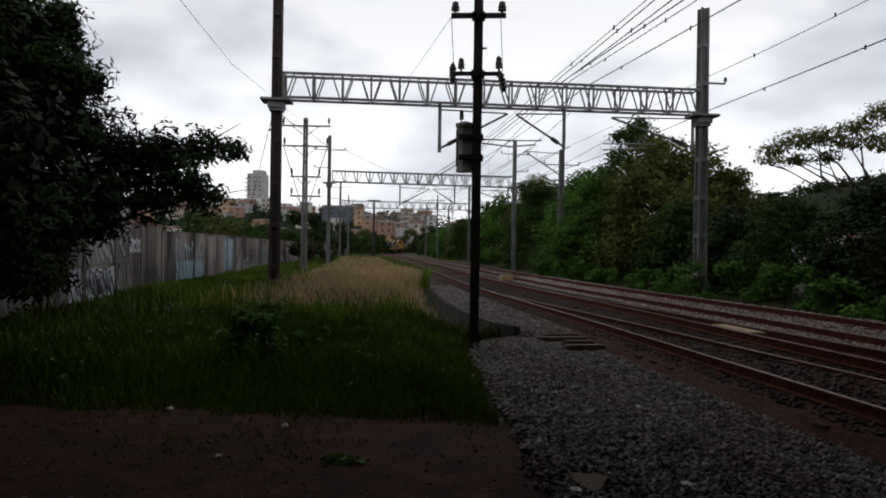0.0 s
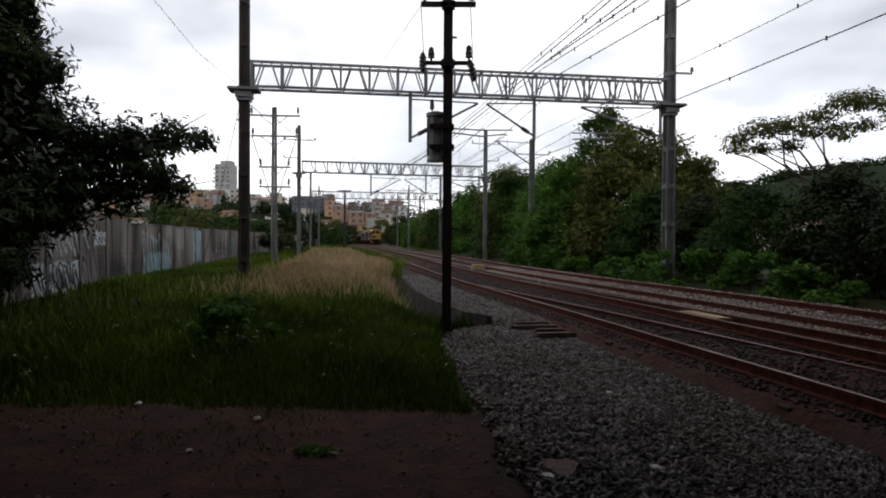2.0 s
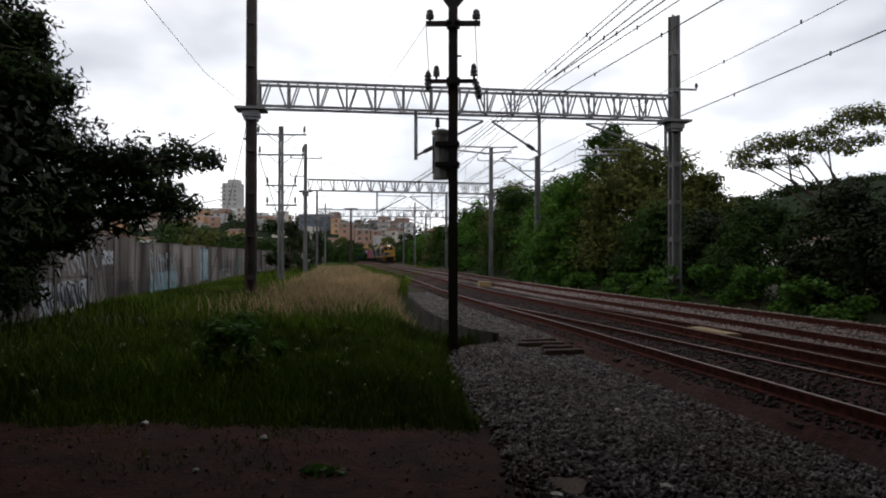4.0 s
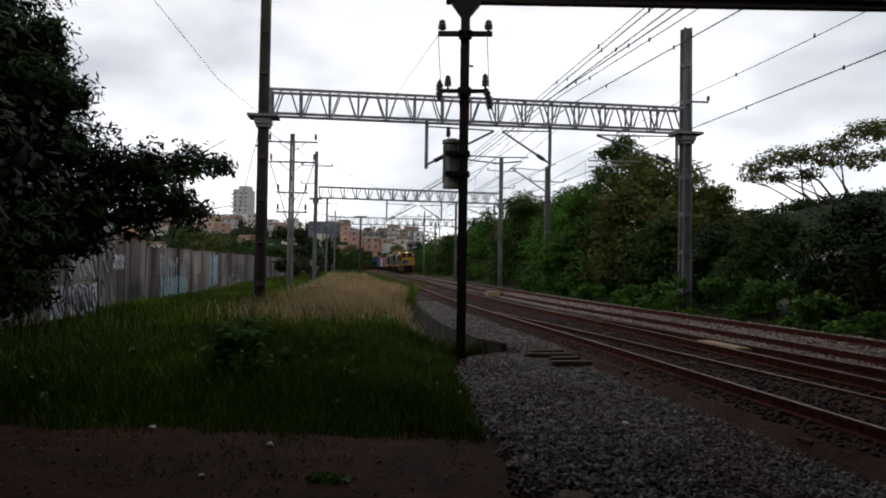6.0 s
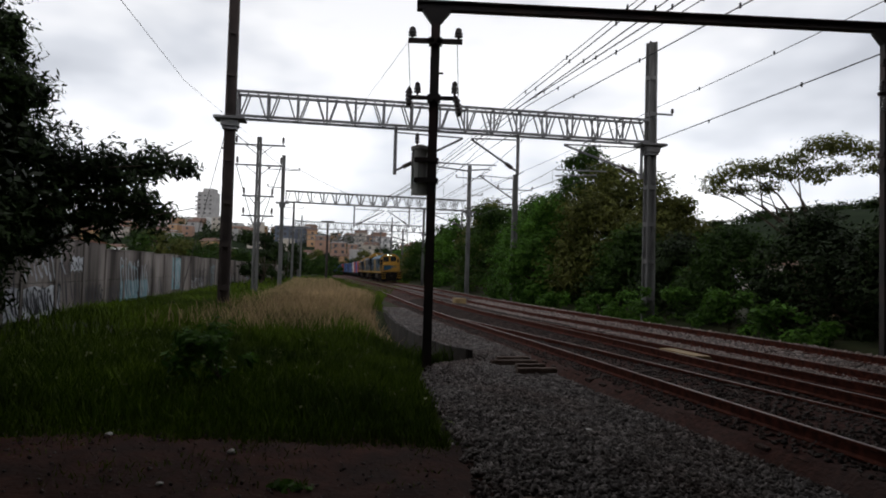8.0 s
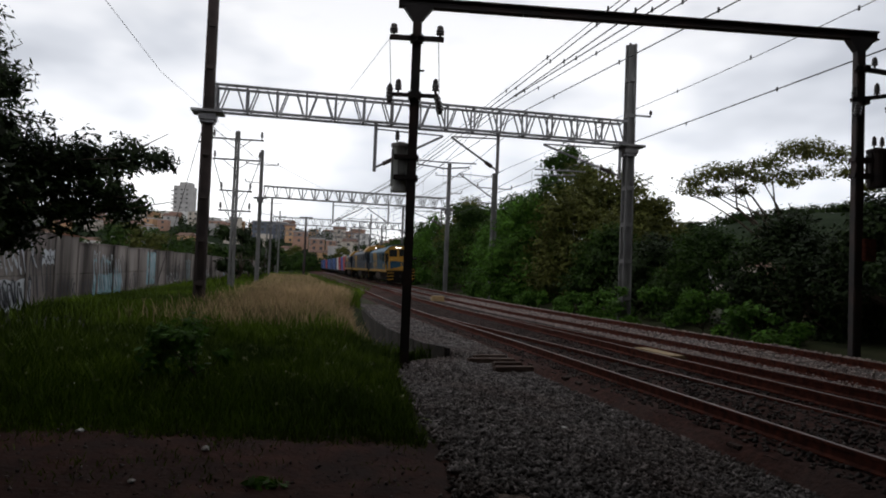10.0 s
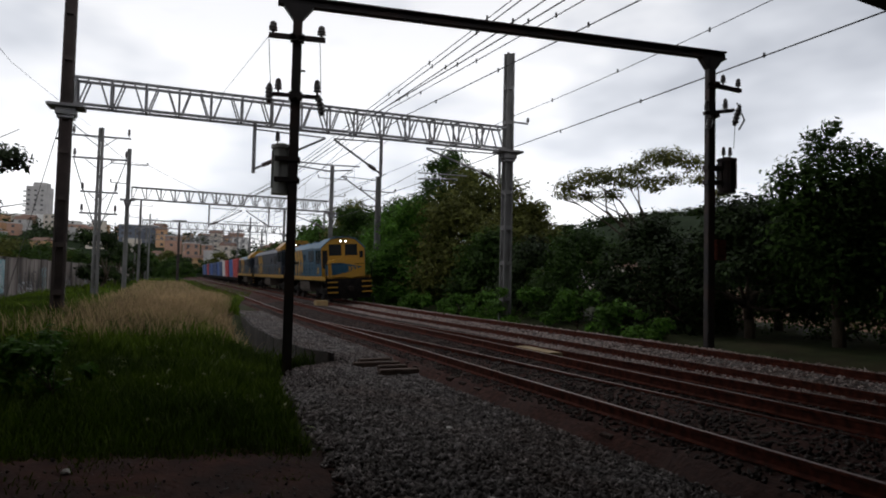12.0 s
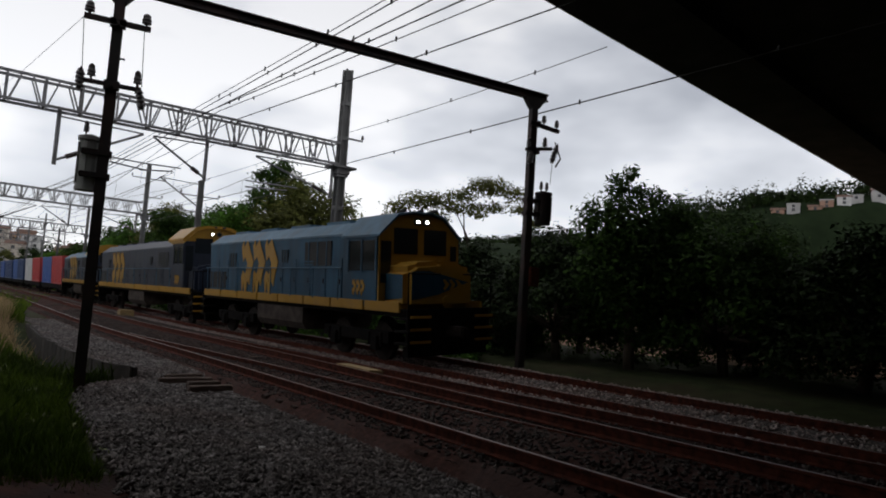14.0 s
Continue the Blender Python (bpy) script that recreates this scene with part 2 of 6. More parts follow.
def ground_z(x, y):
    o = track_off(x, y)
    n = noise.noise((x * 0.5, y * 0.5, 0.3)) * 0.06 + noise.noise((x * 0.12, y * 0.12, 1.3)) * 0.12
    if -7.4 < o < 3.4:
        base, fade = -0.32, 0.0
    elif o <= -7.4:
        fade = min(1.0, (-7.4 - o) / 1.5)
        base = -0.32 + 0.30 * fade
    else:
        fade = min(1.0, (o - 3.4) / 2.5)
        base = -0.32 + 0.37 * fade
    # hollow beside the retaining boards
    pit = math.exp(-((x + 0.75 + (y - 20) * 0.2) / 1.0) ** 2) * min(1, max(0, (y - 15.6) / 1.2)) * min(1, max(0, (31 - y) / 4))
    # mound of rough grass
    mound = 0.35 * math.exp(-((x + 5.5) / 3.5) ** 2 - ((y - 30) / 9) ** 2)
    # the gravel sinks towards the pole's foot
    dip = math.exp(-((x + 0.2) / 1.7) ** 2) * min(1, max(0, (y - 8) / 5)) * min(1, max(0, (17 - y) / 1.2))
    sunk = 0.10 if grass_edge(y) - 0.1 < x < 12 and y < 40 else 0.0
    return base + n * fade - max(0.7 * pit, 0.30 * dip) * fade + mound - sunk


def verge_z(x, y):
    """Surface of the gravel beside the near track; boards hold it up beyond the pole."""
    k = min(1.0, max(0.0, (y - 15.8) / 0.5))
    return (ground_z(x, y) + 0.13) * (1 - k) + float(np.interp(track_off(x, y), [-9.2, -7.2], [-0.03, -0.37 + fall(y)])) * k


def make_ground():
    vs, fs = [], []
    ys = [-60 + 3 * i for i in range(20)] + [0.6 * i for i in range(70)] + [42 + 4 * i for i in range(1, 56)] + [264 + 40 * i for i in range(1, 30)] + [1800, 2600, 4000]
    xs = [-4000, -2500, -1500] + [-1000 + 60 * i for i in range(15)] + [-100 + 5 * i for i in range(15)] + [-27 + 0.6 * i for i in range(100)] + [34 + 6 * i for i in range(15)] + [126 + 60 * i for i in range(15)] + [1100, 1800, 2600, 4000]
    for y in ys:
        for x in xs:
            vs.append((x, y, ground_z(x, y)))
    w = len(xs)
    for j in range(len(ys) - 1):
        for i in range(w - 1):
            a = j * w + i
            fs.append((a, a + 1, a + 1 + w, a + w))
    tagged(link("ground", vs, fs, M_GROUND, smooth=True), "grassy uneven soil beside the railway", "ground", kind="structure")


make_ground()


def patch(name, x_left, x_right, y0, y1, step, lift, mat, label, category, verge=False):
    """A sheet laid on the ground between two borders given as functions of y, thinning out at its rim."""
    vs, fs = [], []
    n, m = int((y1 - y0) / step), 26
    for j in range(n + 1):
        y = y0 + (y1 - y0) * j / n
        a, b = x_left(y), x_right(y)
        for i in range(m + 1):
            x = a + (b - a) * i / m
            rim = min(i, 6, m - i if x_right(y) < 0 else 6) / 6 * min(1, (n - j) / 3)
            z = (verge_z(x, y) if verge else ground_z(x, y)) + lift * rim - (0.0 if verge and y > 15.9 else 0.17 if verge else 0.05) * (1 - rim) + noise.noise((x * 3, y * 3, 4)) * 0.02 * rim
            vs.append((x, y, z))
    for j in range(n):
        for i in range(m):
            k = j * (m + 1) + i
            fs.append((k, k + 1, k + m + 2, k + m + 1))
    return tagged(link(name, vs, fs, mat, smooth=True), label, category, kind="structure")


def near_shoulder(y):
    return centre(y) - 6.15 + spread(y)


patch("dirt_yard", lambda y: wall_x(y), lambda y: grass_edge(y) + 0.3, -14, 8.2, 0.4, 0.05, M_DIRT, "dark reddish bare dirt yard", "dirt")
patch("gravel_verge", grass_edge, near_shoulder, -14, 38, 0.35, 0.0, M_BALLAST, "grey gravel verge beside the near track", "gravel", True)


def bed_z(o):
    """Height of the canted ballast surface at an offset from the far track's centre."""
    return float(np.interp(o, [-7.4, -6.9, -5.88, -4.25, -2.1, -2.0, -0.8, 0.8, 2.1], [-0.5, -0.38, -0.285, -0.09, -0.09, -0.17, -0.165, -0.065, -0.04]))


def ribbon(name, o0, o1, y0, y1, step, mat, label, category, rough=0.025, across=22, shoulders=0.5):
    """A bed along the track between two offsets, with sloping shoulders."""
    s0, s1 = s_at(y0), s_at(y1)
    n = int((s1 - s0) / step)
    vs, fs = [], []
    cols = [(-shoulders, -0.35)] + [(u / across * (o1 - o0), 0.0) for u in range(across + 1)] + [(o1 - o0 + shoulders, -0.35)]
    for i in range(n + 1):
        s = s0 + (s1 - s0) * i / n
        for d, dz in cols:
            x, y, _ = on_track(s, o0 + d)
            vs.append((x, y, bed_z(min(o1, max(o0, o0 + d))) + dz + fall(y) + noise.noise((x * 2.1, y * 2.1, 5.0)) * rough + noise.noise((x * 7, y * 7, 2.0)) * rough * 0.7))
    w = len(cols)
    for j in range(n):
        for i in range(w - 1):
            a = j * w + i
            fs.append((a, a + 1, a + 1 + w, a + w))
    return tagged(link(name, vs, fs, mat, smooth=True), label, category, kind="structure")


ribbon("ballast_far_track", -2.0, 2.1, -55, 340, 0.6, M_BALLAST, "pinkish grey ballast bed under the far track", "ballast")
ribbon("ballast_near_track", -6.35, -2.05, -55, 340, 0.6, M_TRACKBED, "rust-stained ballast bed under the near track", "ballast")

# ---- tracks ----
RAIL_PROFILE = [(-0.07, 0), (0.07, 0), (0.07, 0.015), (0.012, 0.035), (0.012, 0.125), (0.036, 0.135), (0.036, 0.165), (0.030, 0.172), (-0.030, 0.172), (-0.036, 0.165), (-0.036, 0.135), (-0.012, 0.125), (-0.012, 0.035), (-0.07, 0.015)]


def rail(off, z, y0, y1, parent):
    """A rail along the track; off is a number or a function of y."""
    s0, s1 = s_at(y0), s_at(y1)
    n = int((s1 - s0) / 1.5)
    k = len(RAIL_PROFILE)
    vs, fs = [], []
    for i in range(n + 1):
        s = s0 + (s1 - s0) * i / n
        yy = float(np.interp(s, _S, _Y))
        o = off(yy) if callable(off) else off
        for px, pz in RAIL_PROFILE:
            x, y, _ = on_track(s, o + px)
            vs.append((x, y, z - 0.172 + pz + fall(yy)))
    for j in range(n):
        for i in range(k):
            a, b = j * k + i, j * k + (i + 1) % k
            fs.append((a, b, b + k, a + k))
    fs.append(tuple(range(k))[::-1])
    fs.append(tuple(n * k + i for i in range(k)))
    ob = link("rail", vs, fs, [M_RUST, M_RAILTOP], parent)
    for p in ob.data.polygons[:n * k]:
        if p.index % k == 7:
            p.material_index = 1
    return ob


def gap(y):
    """How far the diverging track stands off the straight one."""
    return max(0.10, 0.074 * (26 - y) + 0.10)


Z_A, Z_B, Z_C, Z_D, Z_E, Z_F = -0.10, -0.08, 0.10, 0.10, 0.0, 0.10
near_track = thing("railway_track", "rusty straight railway track on dark sleepers", "track")
rail(-5.88, Z_A, -50, 330, near_track)
rail(-4.25, Z_C, -50, 330, near_track)
branch_track = thing("railway_track", "rusty diverging turnout track", "track")
rail(lambda y: -5.86 + gap(y), Z_B, -50, 27, branch_track)
rail(lambda y: -4.23 + gap(y), Z_D, -50, 27, branch_track)
far_track = thing("railway_track", "far railway track on pale ballast", "track")
rail(-0.80, Z_E, -50, 330, far_track)
rail(0.80, Z_F, -50, 330, far_track)


def sleepers(parent, mid, half, z, tilt, y0, y1, long_to=None):
    bm = bmesh.new()
    box(bm, (0, 0, 0), (2 * half, 0.24, 0.16), bevel=0.012)
    me = bpy.data.meshes.new("sleeper")
    bm.to_mesh(me)
    bm.free()
    me.materials.append(M_SLEEPER)
    rng = random.Random(int(half * 100) + int(mid * 7))
    s, s1 = s_at(y0), s_at(y1)
    while s < s1:
        x, y, a = on_track(s, mid + rng.uniform(-0.06, 0.06))
        ob = new("sleeper", me)
        ob.parent = parent
        ob.matrix_world = pose(x, y, z + fall(y) + rng.uniform(-0.01, 0.01)) @ Matrix.Rotation(a - math.pi / 2 + rng.uniform(-0.02, 0.02), 4, "Z") @ Matrix.Rotation(-tilt, 4, "Y")
        s += 0.62


sleepers(near_track, -5.06, 1.35, -0.265, 0.12, -8, 60)
sleepers(far_track, 0.0, 1.35, -0.19, 0.0625, -8, 60)


def turnout_timbers():
    """Long timbers that stick out of the bed beside the near rail."""
    t = thing("turnout_timbers", "weathered timber ends beside the near rail", "timber")
    for i in range(5):
        s = s_at(15.4) + 0.62 * i
        x, y, a = on_track(s, -6.95 + 0.1 * math.sin(i * 2.3))
        bm = bmesh.new()
        box(bm, (0, 0, 0), (0.9 + 0.25 * math.sin(i * 4.1), 0.17, 0.14), bevel=0.02)
        p = part("timber", bm, M_SLEEPER_PALE, t)
        p.matrix_world = pose(x, y, -0.42 + fall(y)) @ Matrix.Rotation(a - math.pi / 2 + 0.06 * math.sin(i * 2.7), 4, "Z")


M_SLEEPER_PALE = material("weathered_timber", (0.15, 0.10, 0.078), (0.07, 0.047, 0.037), 0.9, scale=4, bump=0.6, stretch=(1, 8, 8), each=0.3)
turnout_timbers()


def earth_bank():
    vs, fs = [], []
    n = 24
    for i in range(n + 1):
        y = -8 + 46 * i / n
        x = 29.5 - 0.28 * (y - 10)
        for dx, z in ((-3.0, -0.2), (-1.2, 0.5), (0.2, 1.3), (1.8, 1.7), (5.0, 1.5), (9.0, 0.0)):
            vs.append((x + dx + 0.5 * noise.noise((y * 0.3, dx, 1)), y, z + 0.25 * noise.noise((y * 0.4, dx, 3))))
    for i in range(n):
        for j in range(5):
            k = i * 6 + j
            fs.append((k, k + 1, k + 7, k + 6))
    tagged(link("earth_bank", vs, fs, material("tan_earth", (0.36, 0.22, 0.14), (0.22, 0.14, 0.09), 0.95, scale=0.8, bump=0.6), smooth=True), "bare tan earth bank behind the shrubs", "bank", kind="structure")


earth_bank()

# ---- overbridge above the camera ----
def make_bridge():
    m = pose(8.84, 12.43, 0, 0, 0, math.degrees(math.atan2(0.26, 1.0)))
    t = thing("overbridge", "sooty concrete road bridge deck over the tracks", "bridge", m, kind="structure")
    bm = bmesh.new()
    # only the front edge is in view; the depth behind it shades the foreground
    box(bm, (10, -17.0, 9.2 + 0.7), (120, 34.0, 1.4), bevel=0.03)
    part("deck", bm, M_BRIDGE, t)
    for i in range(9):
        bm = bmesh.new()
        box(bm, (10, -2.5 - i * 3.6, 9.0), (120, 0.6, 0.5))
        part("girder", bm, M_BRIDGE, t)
    # unseen rear and side walls, added to keep sky light off the foreground
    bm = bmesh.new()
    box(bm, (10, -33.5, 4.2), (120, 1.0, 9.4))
    part("rear_light_block", bm, M_BRIDGE, t)
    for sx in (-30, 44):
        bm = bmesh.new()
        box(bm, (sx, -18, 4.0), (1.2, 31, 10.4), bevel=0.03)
        part("side_light_block", bm, M_BRIDGE, t)


make_bridge()


# ---- lattice gantries ----
def square_mast(name, x, y, z0, z1, w0, w1, mat, parent=None, label=""):
    """A tapered square mast with a recessed panel on every face, and thin joint collars."""
    r = math.radians(11)
    rot = Matrix.Rotation(r, 4, "Z")
    ring = []
    for k in range(4):
        q = Matrix.Rotation(k * math.pi / 2, 4, "Z")
        for px, py in ((0.5, -0.5), (0.5, -0.32), (0.2, -0.28), (0.2, 0.28), (0.5, 0.32)):
            ring.append(rot @ q @ Vector((px, py, 0)))
    n = max(2, int((z1 - z0) / 1.5))
    k = len(ring)
    vs, fs = [], []
    for i in range(n + 1):
        w = w0 + (w1 - w0) * i / n
        vs += [(x + p.x * w, y + p.y * w, z0 + (z1 - z0) * i / n) for p in ring]
    for i in range(n):
        for m in range(k):
            fs.append((i * k + m, i * k + (m + 1) % k, (i + 1) * k + (m + 1) % k, (i + 1) * k + m))
    fs += [tuple(range(k))[::-1], tuple(n * k + m for m in range(k))]
    ob = link(name, vs, fs, mat, parent, label)
    for i in range(1, n):
        w = w0 + (w1 - w0) * i / n
        bm = bmesh.new()
        box(bm, (x, y, z0 + (z1 - z0) * i / n), (w * 0.985, w * 0.985, 0.18), rot)
        c = part("collar", bm, mat, ob)
    return ob


def gantry(a, b, zb, depth, top_a, top_b, label, w, mat_a, mat_b):
    """Two masts joined by a lattice beam from a to b, its bottom chord at zb."""
    g = thing("catenary_gantry", label, "gantry", group="catenary gantries")
    square_mast("mast", a[0], a[1], -0.6, top_a, w, w * 0.85, mat_a, g, "brown weathered mast" if mat_a == M_MAST else "")
    square_mast("mast", b[0], b[1], -0.6, top_b, w, w * 0.85, mat_b, g)
    A, B = Vector((a[0], a[1], 0)), Vector((b[0], b[1], 0))
    span = (B - A).length
    u = (B - A) / span
    v = Vector((-u.y, u.x, 0))
    hw = 0.30
    Z = Vector((0, 0, 1))
    for sv in (-1, 1):
        for zz, nm in ((zb, "bottom_chord"), (zb + depth, "top_chord")):
            bm = bmesh.new()
            bar(bm, A + u * 0.25 + v * hw * sv + Z * zz, B - u * 0.25 + v * hw * sv + Z * zz, 0.09, 0.09)
            part(nm, bm, M_GALV, g)
        n = int(span / 1.12)
        bm = bmesh.new()
        for i in range(n):
            p0, p1, p2 = (A + u * (0.3 + (span - 0.6) * (i + k) / n) + v * hw * sv for k in (0.08, 0.5, 0.92))
            bar(bm, p0 + Z * zb, p1 - u * 0.16 + Z * (zb + depth), 0.05, 0.05)
            bar(bm, p1 + u * 0.16 + Z * (zb + depth), p2 + Z * zb, 0.05, 0.05)
            q = A + u * (0.3 + (span - 0.6) * i / n) + v * hw * sv
            bar(bm, q + Z * zb, q + Z * (zb + depth), 0.07, 0.07)
        part("lattice", bm, M_GALV, g)
    for i in range(n + 1):
        p = A + u * (0.3 + (span - 0.6) * i / n)
        for zz in (zb, zb + depth):
            bm = bmesh.new()
            bar(bm, p - v * hw + Z * zz, p + v * hw + Z * zz, 0.05, 0.05)
            part("cross_tie", bm, M_GALV, g)
    for P in (A, B):
        rot = Matrix.Rotation(math.atan2(u.y, u.x), 4, "Z")
        bm = bmesh.new()
        box(bm, (P.x, P.y, zb - 0.10), (1.15, 0.9, 0.10), rot, bevel=0.01)
        box(bm, (P.x, P.y, zb - 0.28), (w + 0.2, w + 0.2, 0.26), rot, bevel=0.01)
        box(bm, (P.x, P.y, zb - 0.48), (w + 0.1, w + 0.1, 0.08), rot)
        part("bracket", bm, M_GALV, g)
    return g, A, B, u, v


def insulator(bm, p, h=0.28, r=0.075, mi=0):
    """A ribbed pin insulator standing at p."""
    p = Vector(p)
    rod(bm, p, p + Vector((0, 0, h * 0.3)), r * 0.3, seg=6, mi=mi)
    for i in range(3):
        z = h * (0.25 + 0.22 * i)
        rod(bm, p + Vector((0, 0, z)), p + Vector((0, 0, z + h * 0.2)), r * (1.0 if i < 2 else 0.8), r * 0.72, 10, mi)
    rod(bm, p + Vector((0, 0, h * 0.88)), p + Vector((0, 0, h)), r * 0.6, r * 0.3, 8, mi)


def mast_arm(g, x, y, z, la, lb, u):
    """A side arm with end insulators on a mast."""
    bm = bmesh.new()
    a, b = Vector((x, y, z)) - u * la, Vector((x, y, z)) + u * lb
    bar(bm, a, b, 0.07, 0.07)
    part("side_arm", bm, M_GALV, g)
    for p in ([b] if lb > 0.3 else []) + ([a] if la > 0.3 else []):
        bm = bmesh.new()
        insulator(bm, p + Vector((0, 0, 0.03)), 0.25)
        part("insulator", bm, M_PORCELAIN, g)


def cantilever(g, A, u, hang, tip, zb, side, low):
    """Hinged catenary bracket: drop tube, top tie, raking tube and registration arm."""
    Z = Vector((0, 0, 1))
    P = A + u * hang
    Q = A + u * tip
    bm = bmesh.new()
    rod(bm, P + Z * zb, P + Z * low, 0.07, seg=8)
    part("drop_tube", bm, M_GALV, g)
    bm = bmesh.new()
    rod(bm, P + Z * (zb - 0.32), Q + Z * (zb - 0.38), 0.03, seg=6)
    part("top_tie", bm, M_GALV, g)
    bm = bmesh.new()
    rod(bm, P + Z * (low + 0.15), Q + Z * (zb - 0.40), 0.045, seg=8)
    part("raking_tube", bm, M_GALV, g)
    bm = bmesh.new()
    d = (P + Z * (low + 0.15)) - (Q + Z * (zb - 0.40))
    c = P + Z * (low + 0.15) - d * 0.12
    rod(bm, c, c - d * 0.14, 0.085, 0.085, 10)
    part("insulator", bm, M_PORCELAIN, g)
    m1 = (P + Z * (low + 0.15)).lerp(Q + Z * (zb - 0.40), 0.45)
    bm = bmesh.new()
    e = Q + u * (0.35 * side)
    rod(bm, Vector((m1.x, m1.y, 6.32)), Vector((e.x, e.y, 6.28)), 0.028, seg=6)
    rod(bm, Vector((m1.x, m1.y, 6.16)).lerp(Vector((e.x, e.y, 6.1)), 0.2), Vector((e.x, e.y, 6.02)), 0.03, seg=6)
    part("registration_arm", bm, M_GALV, g)


G1 = gantry((-7.82, 25.27), (9.38, 27.9), 7.64, 0.94, 14.2, 12.05, "galvanised lattice gantry on a brown mast and a grey mast", 0.42, M_MAST, M_CONC_POST)
G2 = gantry((-13.2, 58.4), (3.6, 62.2), 7.75, 0.98, 11.9, 12.1, "grey lattice gantry over the tracks further on", 0.36, M_CONC_POST, M_CONC_POST)
G3 = gantry((-19.8, 95.1), (-1.0, 98.0), 7.7, 0.98, 11.5, 11.5, "distant grey lattice gantry over the tracks", 0.34, M_CONC_POST, M_CONC_POST)
G4 = gantry((-25.5, 128.0), (-5.5, 132.5), 7.6, 0.98, 10.5, 10.5, "hazy far lattice gantry over the tracks", 0.34, M_CONC_POST, M_CONC_POST)

g, A, B, u, v = G1
cantilever(g, A, u, 6.4, 9.15, 7.75, 1, 5.72)
cantilever(g, A, u, 11.5, 9.5, 7.75, -1, 5.95)
cantilever(g, A, u, 17.0, 13.5, 7.75, -1, 6.1)
mast_arm(g, B.x, B.y, 8.95, 0.15, 1.0, u)
mast_arm(g, A.x, A.y, 6.4, 0.3, 0.2, u)
for g, A, B, u, v in (G2, G3, G4):
    cantilever(g, A, u, 6.4, 9.15, 7.75, 1, 5.72)
    cantilever(g, A, u, 11.5, 9.5, 7.75, -1, 5.95)
    cantilever(g, A, u, 16.6, 13.5, 7.75, -1, 6.1)
    mast_arm(g, A.x, A.y, 10.6, 1.3, 1.4, u)
    mast_arm(g, A.x, A.y, 9.0, 1.3, 0.1, u)
    mast_arm(g, B.x, B.y, 10.9, 1.3, 1.4, u)
    mast_arm(g, B.x, B.y, 9.3, 0.1, 1.3, u)


def single_mast(x, y, top, label, w=0.34, arms=()):
    m = thing("catenary_mast", label, "mast", group="single masts")
    square_mast("shaft", x, y, -0.5, top, w, w * 0.75, M_CONC_POST, m)
    for z, la, lb in arms:
        mast_arm(m, x, y, z, la, lb, Vector((0.98, 0.2, 0)))
    return m


mm = single_mast(6.1, 47.4, 9.1, "pale concrete catenary mast before the woods", 0.42, ((8.0, 1.3, 1.3), (6.9, 1.2, 0.5)))
bm = bmesh.new()
rod(bm, (6.1, 47.4, 7.2), (3.4, 46.9, 8.9), 0.05, seg=6)
rod(bm, (6.1, 47.4, 8.8), (3.4, 46.9, 8.9), 0.03, seg=6)
part("bracket", bm, M_GALV, mm)
single_mast(-21.3, 109, 10.7, "far grey mast beside the grass", 0.28, ((9.8, 1.0, 1.0),))
single_mast(-7.0, 120, 11.7, "far grey mast beside the far track", 0.28, ((10.8, 1.0, 1.0),))
single_mast(-9.8, 130, 10.8, "far grey mast beside the far track", 0.28, ((9.8, 1.0, 1.0),))
single_mast(-25.2, 118, 9.2, "far dark mast beside the wall", 0.28)
single_mast(-29.0, 136, 8.6, "far dark mast beside the wall", 0.28)


# ---- utility pole and lamp post beyond the grass ----
def utility_pole(x, y, h):
    p = thing("utility_pole", "tall pale concrete utility pole with crossarms", "pole")
    bm = bmesh.new()
    for dx in (-0.13, 0.13):
        rod(bm, (x + dx, y, -0.5), (x + dx * 0.7, y, h), 0.12, 0.085, 10)
    for i in range(9):
        box(bm, (x, y, 0.5 + i * h / 9), (0.34, 0.2, 0.25))
    part("shaft", bm, M_CONC_POST, p)
    for z, w, n in ((h - 0.55, 3.5, 3), (h - 2.0, 3.3, 2), (h - 4.2, 2.2, 2), (h - 5.6, 2.2, 2)):
        bm = bmesh.new()
        bar(bm, (x - w / 2, y, z), (x + w / 2, y + 0.3, z), 0.11, 0.11)
        rod(bm, (x - w * 0.3, y, z), (x, y, z - 0.8), 0.03, seg=5)
        rod(bm, (x + w * 0.3, y, z), (x, y, z - 0.8), 0.03, seg=5)
        part("crossarm", bm, M_GALV, p)
        for k in range(n):
            bm = bmesh.new()
            insulator(bm, (x - w / 2 + 0.1 + k * (w - 0.2) / (n - 1), y + 0.1, z + 0.05), 0.55, 0.1)
            part("insulator", bm, M_PORCELAIN, p)
    bm = bmesh.new()
    for sx in (-1, 1):
        rod(bm, (x + sx * 1.6, y, h - 2.0), (x + sx * 0.2, y, h - 6.4), 0.03, seg=5)
    part("down_cable", bm, M_WIRE, p)


utility_pole(-12.25, 46.45, 11.1)


def lamp_post(x, y, h):
    p = thing("lamp_post", "dark steel post with a flat lamp head", "lamp post")
    bm = bmesh.new()
    rod(bm, (x, y, -0.4), (x, y, h), 0.2, 0.14, 8)
    part("shaft", bm, M_DARKSTEEL, p)
    bm = bmesh.new()
    box(bm, (x, y, h), (1.9, 0.5, 0.22), bevel=0.04)
    part("lamp_head", bm, M_DARKSTEEL, p)


lamp_post(-15.2, 97.4, 8.9)


